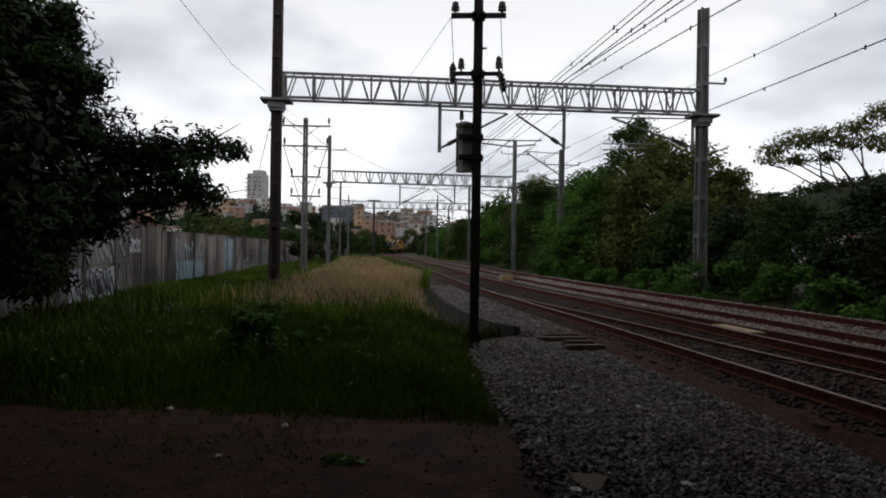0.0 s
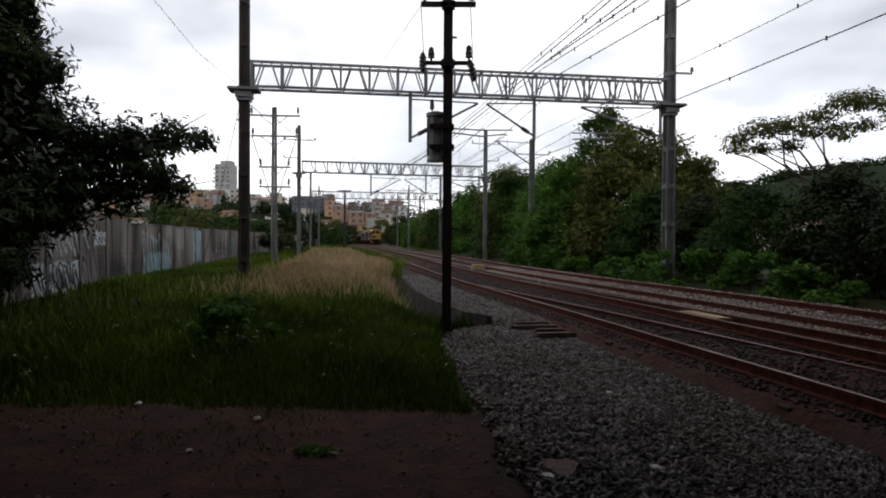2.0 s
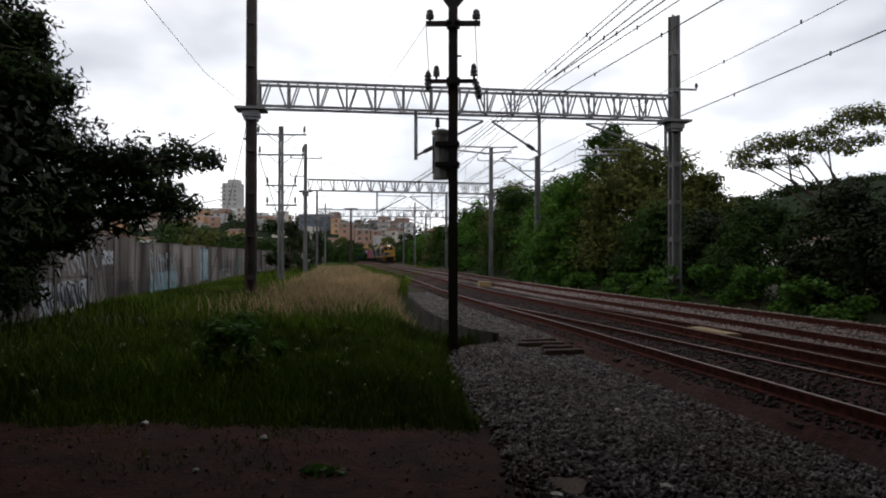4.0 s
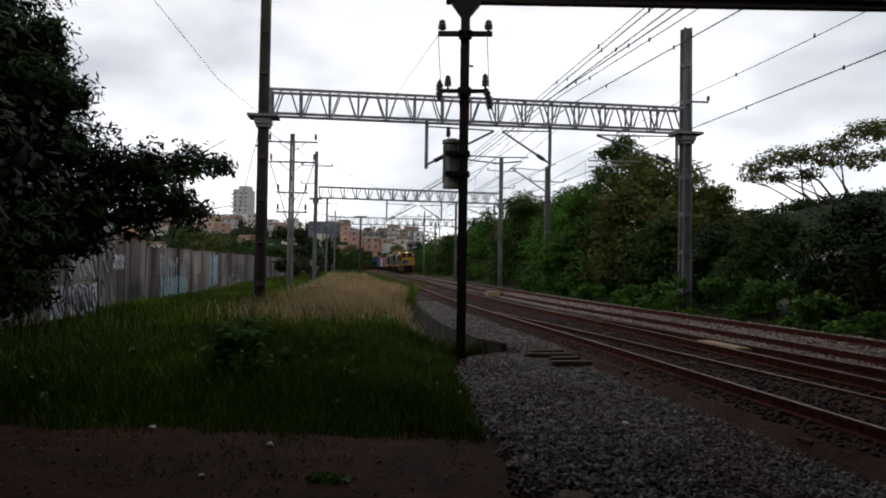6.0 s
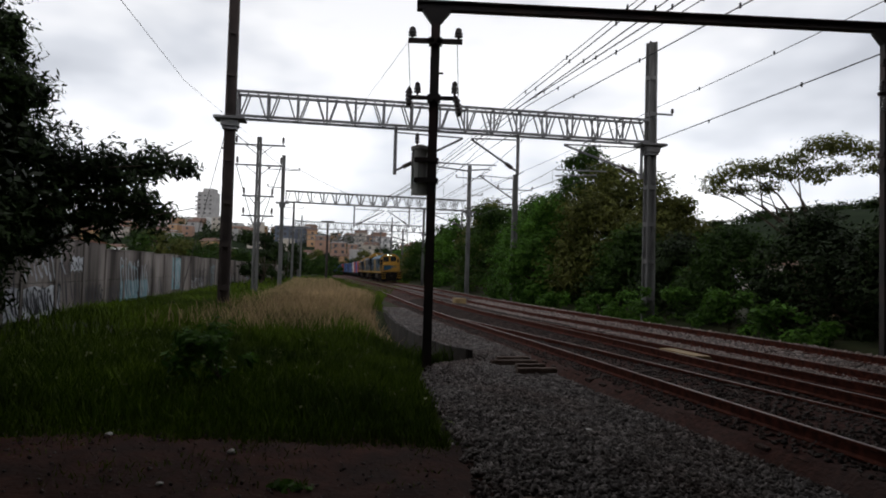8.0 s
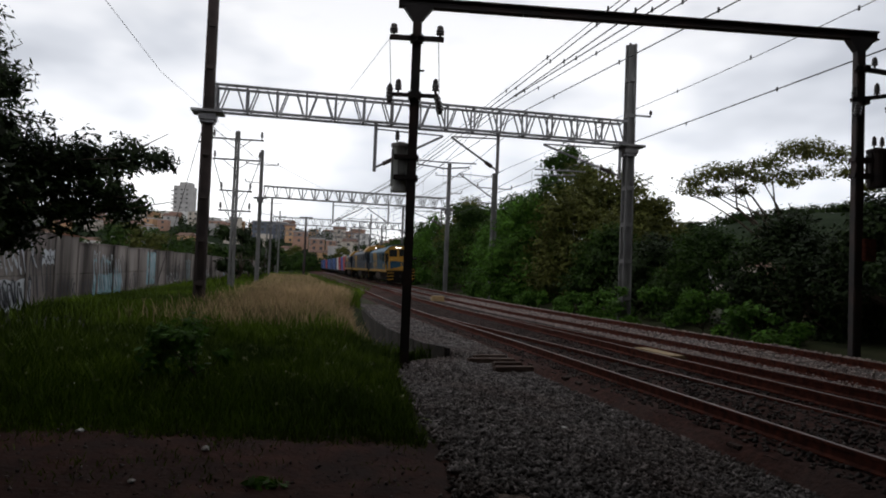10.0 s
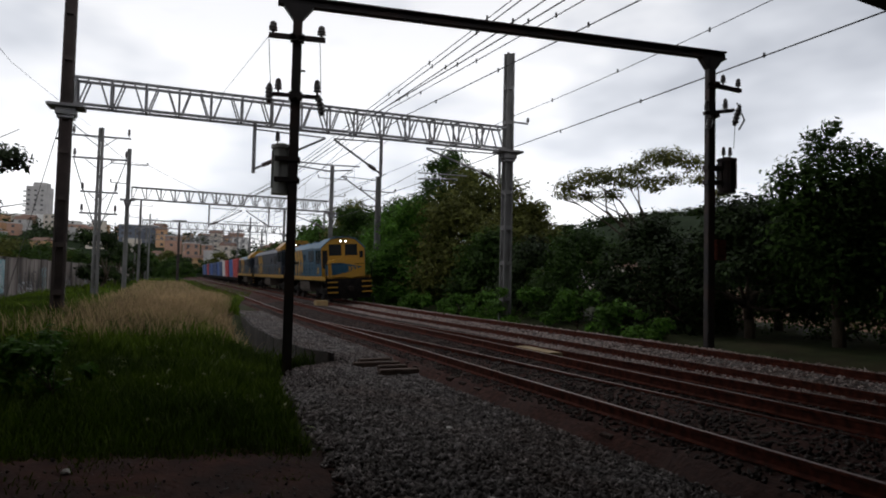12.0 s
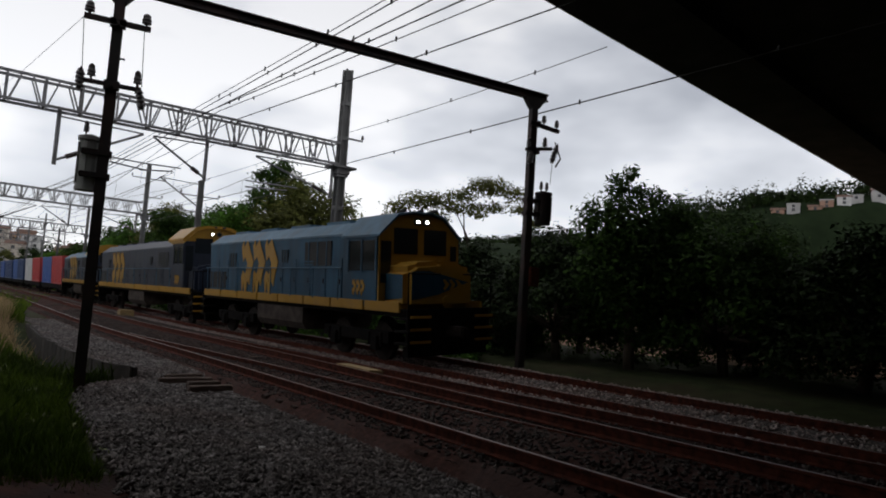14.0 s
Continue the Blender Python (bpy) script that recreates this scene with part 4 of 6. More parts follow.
def tree(x, y, z, height, spread, mat, label, seed, leaves=6000, size=0.16, trunk_h=0.35, clumps=18, limb_r=0.16, low=None, squash=0.75, given=None, droop=0.0, kind="tree", thin=0.42, dome=False):
    """A tapered trunk, limbs that reach into the clumps, and a crown of single leaves."""
    rng = np.random.default_rng(seed)
    t = thing(kind, label, kind, pose(x, y, z), group="trees along the railway" if kind == "tree" else "")
    zt = height * trunk_h
    cs, rs = [], []
    lo = low if low is not None else trunk_h
    if given:
        for gx, gy, gz, gr in given:
            cs.append((gx - x, gy - y, gz - z))
            rs.append(gr)
    elif dome:
        # lobes over a dome, low ones reaching the ground
        for i in range(clumps):
            f = (i + 0.5) / clumps
            a = i * 2.39996 + rng.normal() * 0.2
            e = math.asin(min(1.0, f ** 0.9))
            k = 0.86 + 0.22 * rng.random()
            r = spread * (0.20 + 0.13 * rng.random())
            zb = height * lo
            cs.append((spread * 0.82 * k * math.cos(e) * math.cos(a), spread * 0.82 * k * math.cos(e) * math.sin(a), zb + (height - zb) * k * 0.97 * math.sin(e) - r * squash * 0.6))
            rs.append(r)
    else:
        for i in range(clumps):
            a = rng.random() * 2 * math.pi
            h = lo + (1 - lo) * rng.random()
            prof = math.sqrt(max(0.05, 1 - ((h - (lo + 1) / 2) / ((1 - lo) / 2 + 0.08)) ** 2 * 0.8))
            rr = spread * prof * math.sqrt(0.1 + 0.9 * rng.random())
            r = spread * (0.18 + 0.18 * rng.random())
            cs.append((rr * math.cos(a), rr * math.sin(a), min(height * h, height - r * squash)))
            rs.append(r)
    bm = bmesh.new()
    lean = Vector((rng.normal() * 0.05 * height, rng.normal() * 0.05 * height, zt))
    rod(bm, (0, 0, -0.4), lean * 0.5, limb_r * 1.35, limb_r * 1.05, 9)
    rod(bm, lean * 0.5, lean, limb_r * 1.05, limb_r * 0.85, 9)
    part("trunk", bm, M_BARK, t, smooth=True)
    for c in cs[:max(7, len(cs) // 2)]:
        bm = bmesh.new()
        c = Vector(c)
        mid = lean.lerp(c, 0.5) + Vector((rng.normal(), rng.normal(), rng.normal() * 0.6)) * 0.09 * spread
        rod(bm, lean * (0.75 + 0.25 * rng.random()), mid, limb_r * 0.55, limb_r * 0.32, 6)
        rod(bm, mid, c, limb_r * 0.32, limb_r * 0.1, 5)
        for _ in range(3):
            e = c + Vector((rng.normal(), rng.normal(), rng.normal() * 0.5)) * spread * 0.16
            rod(bm, mid.lerp(c, 0.5 + 0.5 * rng.random()), e, limb_r * 0.14, limb_r * 0.05, 4)
        part("limb", bm, M_BARK, t, smooth=True)
    cloud_mesh("crown", leaf_cloud(rng, cs, rs, leaves, size, squash, droop, thin), mat, t)
    return t


def place_trees():
    # dark spreading tree over the wall, a long low bough reaching towards the line
    bough = [(-12.4, 16.4, 7.3, 1.5), (-11.4, 16.5, 6.4, 1.2), (-11.8, 16.5, 4.9, 1.7), (-10.4, 16.5, 4.7, 1.2), (-9.6, 17.6, 4.2, 0.9), (-8.6, 17.6, 4.5, 0.7), (-7.9, 18.6, 4.7, 0.6),
             (-7.35, 19.5, 4.75, 0.42), (-8.1, 17.6, 3.7, 0.7), (-7.75, 18.4, 3.3, 0.55), (-8.9, 17.6, 3.2, 0.8), (-9.8, 16.5, 3.3, 0.9), (-11.0, 15.5, 3.0, 1.1), (-12.9, 16.4, 8.9, 1.5),
             (-11.0, 16.5, 7.4, 0.7), (-12.0, 14.5, 3.1, 1.3), (-13.5, 15.5, 5.6, 1.8), (-14.5, 16.5, 8.2, 1.8), (-13.0, 14.5, 2.2, 1.2), (-10.6, 16.2, 7.7, 0.45), (-10.3, 16.4, 6.1, 0.7), (-13.0, 13.0, 1.4, 1.5), (-15.0, 14.0, 4.0, 2.0), (-12.2, 15.6, 2.0, 1.2), (-12.2, 16.2, 6.0, 1.3), (-10.9, 17.8, 2.9, 0.9), (-11.2, 18.8, 2.5, 0.8), (-10.5, 15.6, 2.4, 0.9), (-9.7, 14.2, 2.5, 0.9), (-10.0, 13.0, 1.7, 1.0), (-10.4, 14.6, 1.2, 0.9), (-9.9, 12.0, 3.2, 1.1)]
    tree(-13.2, 16.8, 0, 9.5, 4.5, M_LEAF_DARK, "dark green spreading tree hanging over the boundary wall", 11, 100000, 0.115, 0.25, given=bough, limb_r=0.18, droop=0.25, thin=0.3)
    # added tree outside the view at left, there to darken the ground below
    tree(-10.8, 9.6, 0, 8.8, 3.9, M_LEAF_DARK, "unseen dark green tree added to shade the ground at left", 14, 26000, 0.12, 0.3, 30, low=0.3, droop=0.2)
    tree(-19.0, 22.0, 0, 7.0, 4.0, M_LEAF_DARK, "dark green bushy tree behind the boundary wall", 12, 12000, 0.15, 0.25, 24, low=0.1)
    # greenery behind the wall
    rng = np.random.default_rng(9)
    for i, y in enumerate((52, 62, 74, 88, 104)):
        tree(wall_x(y) - 4 - rng.random() * 3, y, 0, 4.2 + 1.2 * rng.random(), 3.2, M_LEAF_OLIVE if i % 2 else M_LEAF_MID, "low green tree behind the boundary wall", 20 + i, 4500, 0.2, 0.2, 16, low=0.1)
    for i, (x, y, h) in enumerate(((-17.5, 68, 5.6), (-20, 84, 5.2), (-24.5, 112, 6.0), (-29, 140, 6.5))):
        tree(x, y, 0, h, 2.2, M_LEAF_DARK, "dark narrow tree beside the distant masts", 26 + i, 4000, 0.18, 0.2, 14, low=0.1)
    # woods along the far side of the tracks
    rng = np.random.default_rng(5)
    for i, (y, off, h) in enumerate(((52, 6.6, 7.4), (58, 8.6, 9.2), (66, 7.2, 9.6), (75, 9.0, 10.6), (85, 7.8, 9.4), (97, 8.6, 9.2), (111, 8.0, 8.2), (127, 8.8, 8.0), (145, 8.0, 7.4), (166, 8.4, 7.0), (190, 8.5, 6.6))):
        x, yy, _ = on_track(s_at(y), off)
        tree(x, yy, -0.2, h, 4.0, (M_LEAF_BRIGHT, M_LEAF_MID, M_LEAF_MID, M_LEAF_OLIVE)[i % 4], "leafy green tree beside the railway", 30 + i, 17000 if y < 80 else 9000, 0.16 if y < 80 else 0.22, 0.15, 34, low=0.02, dome=True)
        if y < 60:
            continue
        x, yy, _ = on_track(s_at(y + 4), 15 + rng.random() * 2)
        tree(x, yy, -0.2, h + 0.4, 4.6, (M_LEAF_OLIVE, M_LEAF_MID)[i % 2], "taller green tree in the woods behind", 130 + i, 8000, 0.22, 0.2, 26, low=0.1, dome=True)
    # the big olive crown, its neighbours and the dark top behind
    tree(12.7, 43.0, -0.2, 9.4, 5.4, M_LEAF_OLIVE, "large domed olive-green tree behind the tracks", 50, 46000, 0.14, 0.25, 54, low=0.1, dome=True)
    tree(8.3, 45.5, -0.2, 7.2, 3.2, M_LEAF_BRIGHT, "fresh green bushy tree before the woods", 53, 20000, 0.14, 0.2, 34, low=0.02, dome=True)
    tree(11.6, 48.5, 0, 11.6, 3.3, M_LEAF_MID, "tall dark tree rising above the woods", 55, 16000, 0.15, 0.3, 30, low=0.35, dome=True)
    tree(15.4, 41.0, -0.2, 7.4, 3.0, M_LEAF_OLIVE, "dense olive tree beside the railway", 51, 20000, 0.15, 0.2, 34, low=0.05, dome=True)
    tree(11.9, 37.0, -0.2, 5.2, 2.9, M_LEAF_MID, "round green bush behind the tracks", 56, 16000, 0.13, 0.2, 30, low=0.02, dome=True)
    # airy tree with flat layered boughs and bare limbs
    airy = [(14.4, 32.6, 6.9, 0.8), (15.3, 32.0, 7.3, 0.95), (16.4, 32.4, 7.5, 1.0), (17.4, 31.8, 7.2, 0.9), (15.6, 33.0, 6.5, 0.7), (17.0, 32.8, 6.6, 0.7), (14.0, 32.0, 6.3, 0.55), (18.2, 32.2, 8.0, 0.9), (19.2, 31.8, 8.6, 1.0), (20.3, 32.3, 8.8, 1.1), (21.4, 31.9, 8.5, 0.95), (20.8, 33.0, 7.7, 0.8), (19.4, 32.8, 7.5, 0.7), (22.3, 32.3, 7.7, 0.8), (18.6, 31.3, 6.9, 0.6), (22.9, 31.8, 6.9, 0.6)]
    tree(19.6, 32.0, 0, 8.8, 5.0, M_LEAF_OLIVE, "airy flat-topped tree with bare limbs", 52, 7500, 0.10, 0.42, given=airy, squash=0.42, limb_r=0.15)
    # ragged tall shrub tree behind the portal, with upright twigs
    ragged = [(16.2, 16.6, 2.6, 1.5), (15.4, 16.9, 3.4, 1.2), (16.9, 16.3, 3.5, 1.3), (15.9, 16.6, 4.3, 1.15), (15.0, 17.2, 4.5, 0.8), (17.3, 16.2, 4.5, 0.95), (15.5, 16.8, 5.4, 0.75), (16.4, 16.5, 5.3, 0.8), (17.4, 16.0, 5.4, 0.6), (15.6, 16.8, 6.2, 0.45), (15.9, 16.6, 6.7, 0.28), (14.8, 17.3, 5.2, 0.45), (16.8, 16.3, 5.9, 0.4), (17.9, 15.8, 5.0, 0.5), (16.2, 16.5, 6.0, 0.35)]
    tree(16.2, 16.6, -0.1, 6.9, 2.3, M_LEAF_MID, "ragged tall shrub tree beside the tracks", 64, 17000, 0.10, 0.3, given=ragged, squash=1.0)
    rows = ((12.8, 33.0, 4.4, 2.5), (13.3, 28.5, 4.4, 2.5), (14.6, 24.0, 4.6, 2.6), (15.8, 20.0, 5.0, 2.6), (18.4, 14.6, 5.0, 2.8), (19.6, 11.0, 4.7, 2.8),
            (21.4, 7.0, 4.7, 3.0), (23.4, 3.0, 4.6, 3.2), (20.5, 17.5, 5.2, 3.0), (24.0, 12.0, 5.1, 3.4), (19.5, 23.0, 4.2, 3.2), (25.5, 7.5, 5.0, 3.4), (18.0, 28.0, 3.7, 3.0), (25.0, 19.0, 5.4, 3.8), (28.5, 4.0, 5.4, 3.8))
    for i, (x, y, h, r) in enumerate(rows):
        tree(x, y, -0.1, h, r, (M_LEAF_DARK, M_LEAF_MID, M_LEAF_DARK)[i % 3], "dark leafy shrub tree close to the tracks", 60 + i, 17000 if i < 8 else 10000, 0.105, 0.3, 34, low=0.26 if 3 <= i <= 7 else 0.04, dome=True)
    # undergrowth along the far rail
    for i, y in enumerate((20, 23.5, 27, 30.5, 34, 38, 43)):
        x, yy, _ = on_track(s_at(y), 3.9 + 0.4 * math.sin(i * 2.1))
        tree(x, yy, -0.1, 1.3 + 0.3 * math.sin(i), 1.2, M_LEAF_BRIGHT, "bright green undergrowth beside the far track", 90 + i, 2200, 0.10, 0.1, 10, limb_r=0.03, low=0.02, kind="shrub")
    # hedge beside the curve and the green belt across the valley
    for i, (x, y, h) in enumerate(((-33, 196, 5.0), (-38, 200, 5.6), (-43, 204, 5.2), (-48, 208, 6.0), (-31.5, 216, 5.5), (-36, 222, 6.5))):
        tree(x, y, -0.3, h, 3.4, M_LEAF_MID, "green bushy tree beside the distant curve", 160 + i, 5000, 0.26, 0.15, 18, low=0.02, dome=True)
    for i in range(16):
        x = -95 + i * 7.0
        tree(x, 262 + 9 * math.sin(i * 2.2), -0.3, 9.5 + 1.8 * math.sin(i * 1.3), 5.5, (M_LEAF_MID, M_LEAF_OLIVE, M_LEAF_DARK)[i % 3], "green tree of the belt across the valley", 180 + i, 4000, 0.45, 0.15, 20, low=0.02, dome=True)
    # leafy sapling in the grass
    tree(-3.1, 9.9, -0.02, 1.2, 0.62, M_LEAF_BRIGHT, "bright green leafy weed in the grass", 99, 900, 0.07, 0.2, 12, limb_r=0.012, low=0.1, kind="weed")


place_trees()


# ---- grass and gravel ----
def blades(name, rng, x, y, h, w, mat, label, bend=0.35):
    """Bent grass blades, three triangles each, standing on the ground."""
    n = len(x)
    z = np.array([ground_z(float(a), float(b)) for a, b in zip(x, y)]) - 0.02
    a = rng.random(n) * 2 * math.pi
    c, s = np.cos(a), np.sin(a)
    b2 = rng.random(n) * 2 * math.pi
    lx, ly = np.cos(b2) * bend * h, np.sin(b2) * bend * h
    p0 = np.stack([x - c * w, y - s * w, z], 1)
    p1 = np.stack([x + c * w, y + s * w, z], 1)
    p2 = np.stack([x + c * w * 0.7 + lx * 0.35, y + s * w * 0.7 + ly * 0.35, z + h * 0.6], 1)
    p3 = np.stack([x - c * w * 0.7 + lx * 0.35, y - s * w * 0.7 + ly * 0.35, z + h * 0.6], 1)
    p4 = np.stack([x + lx, y + ly, z + h * (1 - 0.3 * rng.random(n))], 1)
    V = np.stack([p0, p1, p2, p3, p4], 1).reshape(-1, 3).astype(np.float32)
    me = bpy.data.meshes.new(name)
    me.vertices.add(n * 5)
    me.vertices.foreach_set("co", V.ravel())
    k = np.arange(n)[:, None] * 5
    me.loops.add(n * 7)
    me.loops.foreach_set("vertex_index", np.concatenate([k + [0, 1, 2, 3], k + [3, 2, 4]], 1).ravel().astype(np.int32))
    me.polygons.add(n * 2)
    me.polygons.foreach_set("loop_start", (np.arange(n)[:, None] * 7 + [0, 4]).ravel().astype(np.int32))
    me.update(calc_edges=True)
    me.materials.append(mat)
    return tagged(new(name, me), label, "grass", kind="stuff")


def make_grass():
    rng = np.random.default_rng(21)

    def field(n, y0, y1, left, power=1.0):
        y = y0 + (y1 - y0) * rng.random(n) ** power
        e = np.array([grass_edge(float(v)) for v in y])
        lo = np.array([left(float(v)) for v in y])
        x = lo + (e - 0.05 - lo) * rng.random(n)
        bx = np.interp(y, [15.0, 15.9, 16.7, 19.5, 24, 30, 31], [9.0, 1.0, 0.45, -0.35, -1.2, -2.0, 9.0])
        m = (x < bx - 1.1) | (bx > 5)
        return x[m], y[m]

    def keep(x, y, t):
        """Tufts: denser in some places than in others."""
        f = np.array([noise.noise((float(a) * 0.9, float(b) * 0.9, 3.0)) for a, b in zip(x, y)])
        m = f > t
        return x[m], y[m]

    left = lambda y: wall_x(y) + 0.3
    x, y = keep(*field(95000, 6.2, 16, lambda y: wall_x(y) + 0.2, 1.1), -0.5)
    rag = np.array([noise.noise((float(a) * 0.45, float(b) * 0.3, 8.0)) + 0.6 * noise.noise((float(a) * 1.7, float(b) * 1.7, 2.0)) for a, b in zip(x, y)])
    m = y > 7.1 + 1.5 * rag + 0.5 * rng.random(len(x)) - np.clip((x + 2.5) * 0.35, 0, 0.9)
    x, y, rag = x[m], y[m], rag[m]
    # grass thinned under the spreading trees: bare dark soil stands in for deep shade
    shade = np.exp(-((x + 10.8) / 4.2) ** 4 - ((y - 15.5) / 6.5) ** 4)
    m = rng.random(len(x)) > 0.93 * shade
    x, y, rag = x[m], y[m], rag[m]
    edge = np.clip((y - 6.3) / 2.6, 0.22, 1) * (1 - 0.75 * np.clip(rag, -0.6, 0.6))
    blades("grass", rng, x, y, (0.16 + 0.30 * rng.random(len(x))) * edge, 0.007 + 0.006 * rng.random(len(x)), M_GRASS, "long dark green grass")
    x, y = keep(*field(60000, 15, 46, left, 1.3), -0.5)
    # the meadow is thinned there too, its dark soil imitating the trees' shade
    m = rng.random(len(x)) > 0.9 * np.exp(-((x + 10.8) / 4.2) ** 4 - ((y - 15.5) / 7.0) ** 4)
    x, y = x[m], y[m]
    blades("grass_meadow", rng, x, y, 0.25 + 0.35 * rng.random(len(x)), 0.012 + 0.01 * rng.random(len(x)), M_GRASS, "long green meadow grass before the wall")
    x, y = field(14000, 44, 150, left, 1.4)
    blades("grass_far", rng, x, y, 0.3 + 0.4 * rng.random(len(x)), 0.03 + 0.02 * rng.random(len(x)), M_GRASS, "distant green meadow grass")
    # dry seed heads on the mound
    n = 15000
    x, y = rng.normal(-4.3, 1.35, n), rng.normal(29, 6.0, n)
    m = (x < np.array([grass_edge(float(v)) for v in y]) - 0.5) & (y > 17)
    x, y = x[m], y[m]
    blades("dry_grass", rng, x, y, 0.45 + 0.45 * rng.random(len(x)), 0.008 + 0.008 * rng.random(len(x)), M_DRYGRASS, "tall dry tan grass on a low mound")
    n = 6000
    y = 38 + 60 * rng.random(n) ** 1.5
    x = np.array([centre(float(v)) - 8.2 - 5.5 * rng.random() for v in y])
    blades("dry_grass_far", rng, x, y, 0.4 + 0.5 * rng.random(n), 0.02 + 0.015 * rng.random(n), M_DRYGRASS, "dry tan grass along the line")
    n = 9000
    y = 4.2 + 4.2 * rng.random(n) ** 0.6
    x = -10 + 10.4 * rng.random(n)
    x, y = keep(x, y, 0.05)
    blades("sparse_grass", rng, x, y, 0.05 + 0.12 * rng.random(len(x)), 0.006 + 0.004 * rng.random(len(x)), M_GRASS, "sparse short grass on bare dirt")
    # weeds with pale flowers
    x, y = field(150, 7.0, 14.9, lambda y: -9.0)
    n = len(x)
    z = np.array([ground_z(float(a), float(b)) for a, b in zip(x, y)]) + 0.25 + 0.25 * rng.random(n)
    q = leaf_cloud(rng, np.stack([x, y, z], 1), np.full(n, 0.05), n * 5, 0.018, thin=0.8)
    ob = cloud_mesh("weed_flowers", q, material("pale_flower", (0.26, 0.28, 0.10), (0.16, 0.2, 0.06), 0.7, scale=3), None)
    tagged(ob, "small pale flowers among the grass", "flowers", kind="stuff")


make_grass()


def stone_mesh(name, rng, x, y, z, size, mat, label):
    """Angular stones of eight faces, joined."""
    n = len(x)
    base = np.array([(1, 0, 0), (-1, 0, 0), (0, 1, 0), (0, -1, 0), (0, 0, 1), (0, 0, -1)], float)
    V = base[None] * (0.6 + 0.6 * rng.random((n, 6, 1))) * size[:, None, None] * np.array([1, 0.8, 0.6])
    V += rng.normal(size=(n, 6, 3)) * size[:, None, None] * 0.18
    a = rng.random(n) * 2 * math.pi
    c, s = np.cos(a)[:, None], np.sin(a)[:, None]
    b = rng.normal(size=n) * 0.5
    cb, sb = np.cos(b)[:, None], np.sin(b)[:, None]
    X, Y, Z = V[..., 0], V[..., 1], V[..., 2]
    X, Z = X * cb - Z * sb, X * sb + Z * cb
    V = np.stack([X * c - Y * s + x[:, None], X * s + Y * c + y[:, None], Z + z[:, None]], 2).reshape(-1, 3)
    tri = np.array([(0, 2, 4), (2, 1, 4), (1, 3, 4), (3, 0, 4), (2, 0, 5), (1, 2, 5), (3, 1, 5), (0, 3, 5)])
    F = (np.arange(n)[:, None, None] * 6 + tri[None]).reshape(-1)
    me = bpy.data.meshes.new(name)
    me.vertices.add(n * 6)
    me.vertices.foreach_set("co", V.astype(np.float32).ravel())
    me.loops.add(n * 24)
    me.loops.foreach_set("vertex_index", F.astype(np.int32))
    me.polygons.add(n * 8)
    me.polygons.foreach_set("loop_start", np.arange(0, n * 24, 3, dtype=np.int32))
    me.update(calc_edges=True)
    me.materials.append(mat)
    return tagged(new(name, me), label, "gravel", kind="stuff")


def make_gravel():
    rng = np.random.default_rng(33)
    n = 52000
    y = 3.6 + 16 * rng.random(n) ** 1.5
    a = np.array([grass_edge(float(v)) for v in y])
    b = np.array([near_shoulder(float(v)) for v in y]) + 0.3
    x = a + (b - a) * rng.random(n)
    # bare sandy spots and thinner cover near the dirt
    m = (((x - 0.95) / 0.16) ** 2 + ((y - 5.4) / 0.2) ** 2 > 1) & (x - a > 0.25 * rng.random(n))
    x, y, a = x[m], y[m], a[m]
    z = np.array([verge_z(float(p), float(q)) for p, q in zip(x, y)]) + 0.005
    stone_mesh("gravel_stones", rng, x, y, z, 0.026 + 0.030 * rng.random(len(x)) ** 1.6, M_STONE, "loose grey gravel stones beside the track")
    n = 12000
    y = 19 + 19 * rng.random(n)
    a = np.array([grass_edge(float(v)) for v in y])
    b = np.array([near_shoulder(float(v)) for v in y]) + 0.3
    x = a + (b - a) * rng.random(n)
    z = np.array([verge_z(float(p), float(q)) for p, q in zip(x, y)]) + 0.01
    stone_mesh("gravel_stones_far", rng, x, y, z, 0.03 + 0.03 * rng.random(n), M_STONE, "loose pale gravel stones beside the track")
    # stones between the rails
    for nm, o0, o1, z0, z1, cnt, lab, mt in (("ballast_stones_near", -6.3, -2.1, 0, 0, 26000, "rust-brown ballast stones of the near track", M_STONE_RUST), ("ballast_stones_far", -2.0, 2.1, 0, 0, 16000, "pinkish grey ballast stones of the far track", M_STONE_PINK)):
        y = 3 + 42 * rng.random(cnt) ** 1.2
        o = o0 + (o1 - o0) * rng.random(cnt)
        cx = np.interp(y, _Y, _X)
        x = cx + np.array([across(float(k), float(v)) for k, v in zip(o, y)]) * 1.02
        z = np.array([bed_z(float(k)) + fall(float(v)) for k, v in zip(o, y)]) + 0.01
        stone_mesh(nm, rng, x, y, z, 0.025 + 0.03 * rng.random(cnt), mt, lab)


M_STONE_RUST = material("rust_stone", (0.07, 0.05, 0.044), (0.024, 0.017, 0.015), 0.9, scale=5, island=0.45)
M_STONE_PINK = material("pink_grey_stone", (0.42, 0.35, 0.32), (0.24, 0.19, 0.175), 0.9, scale=5, island=0.4)
make_gravel()

M_PALE = material("pale_scrap", (0.6, 0.58, 0.55), (0.45, 0.43, 0.4), 0.7, scale=8)
M_SAND = material("sandy_spot", (0.17, 0.12, 0.09), (0.09, 0.06, 0.045), 0.95, scale=22, bump=0.9)


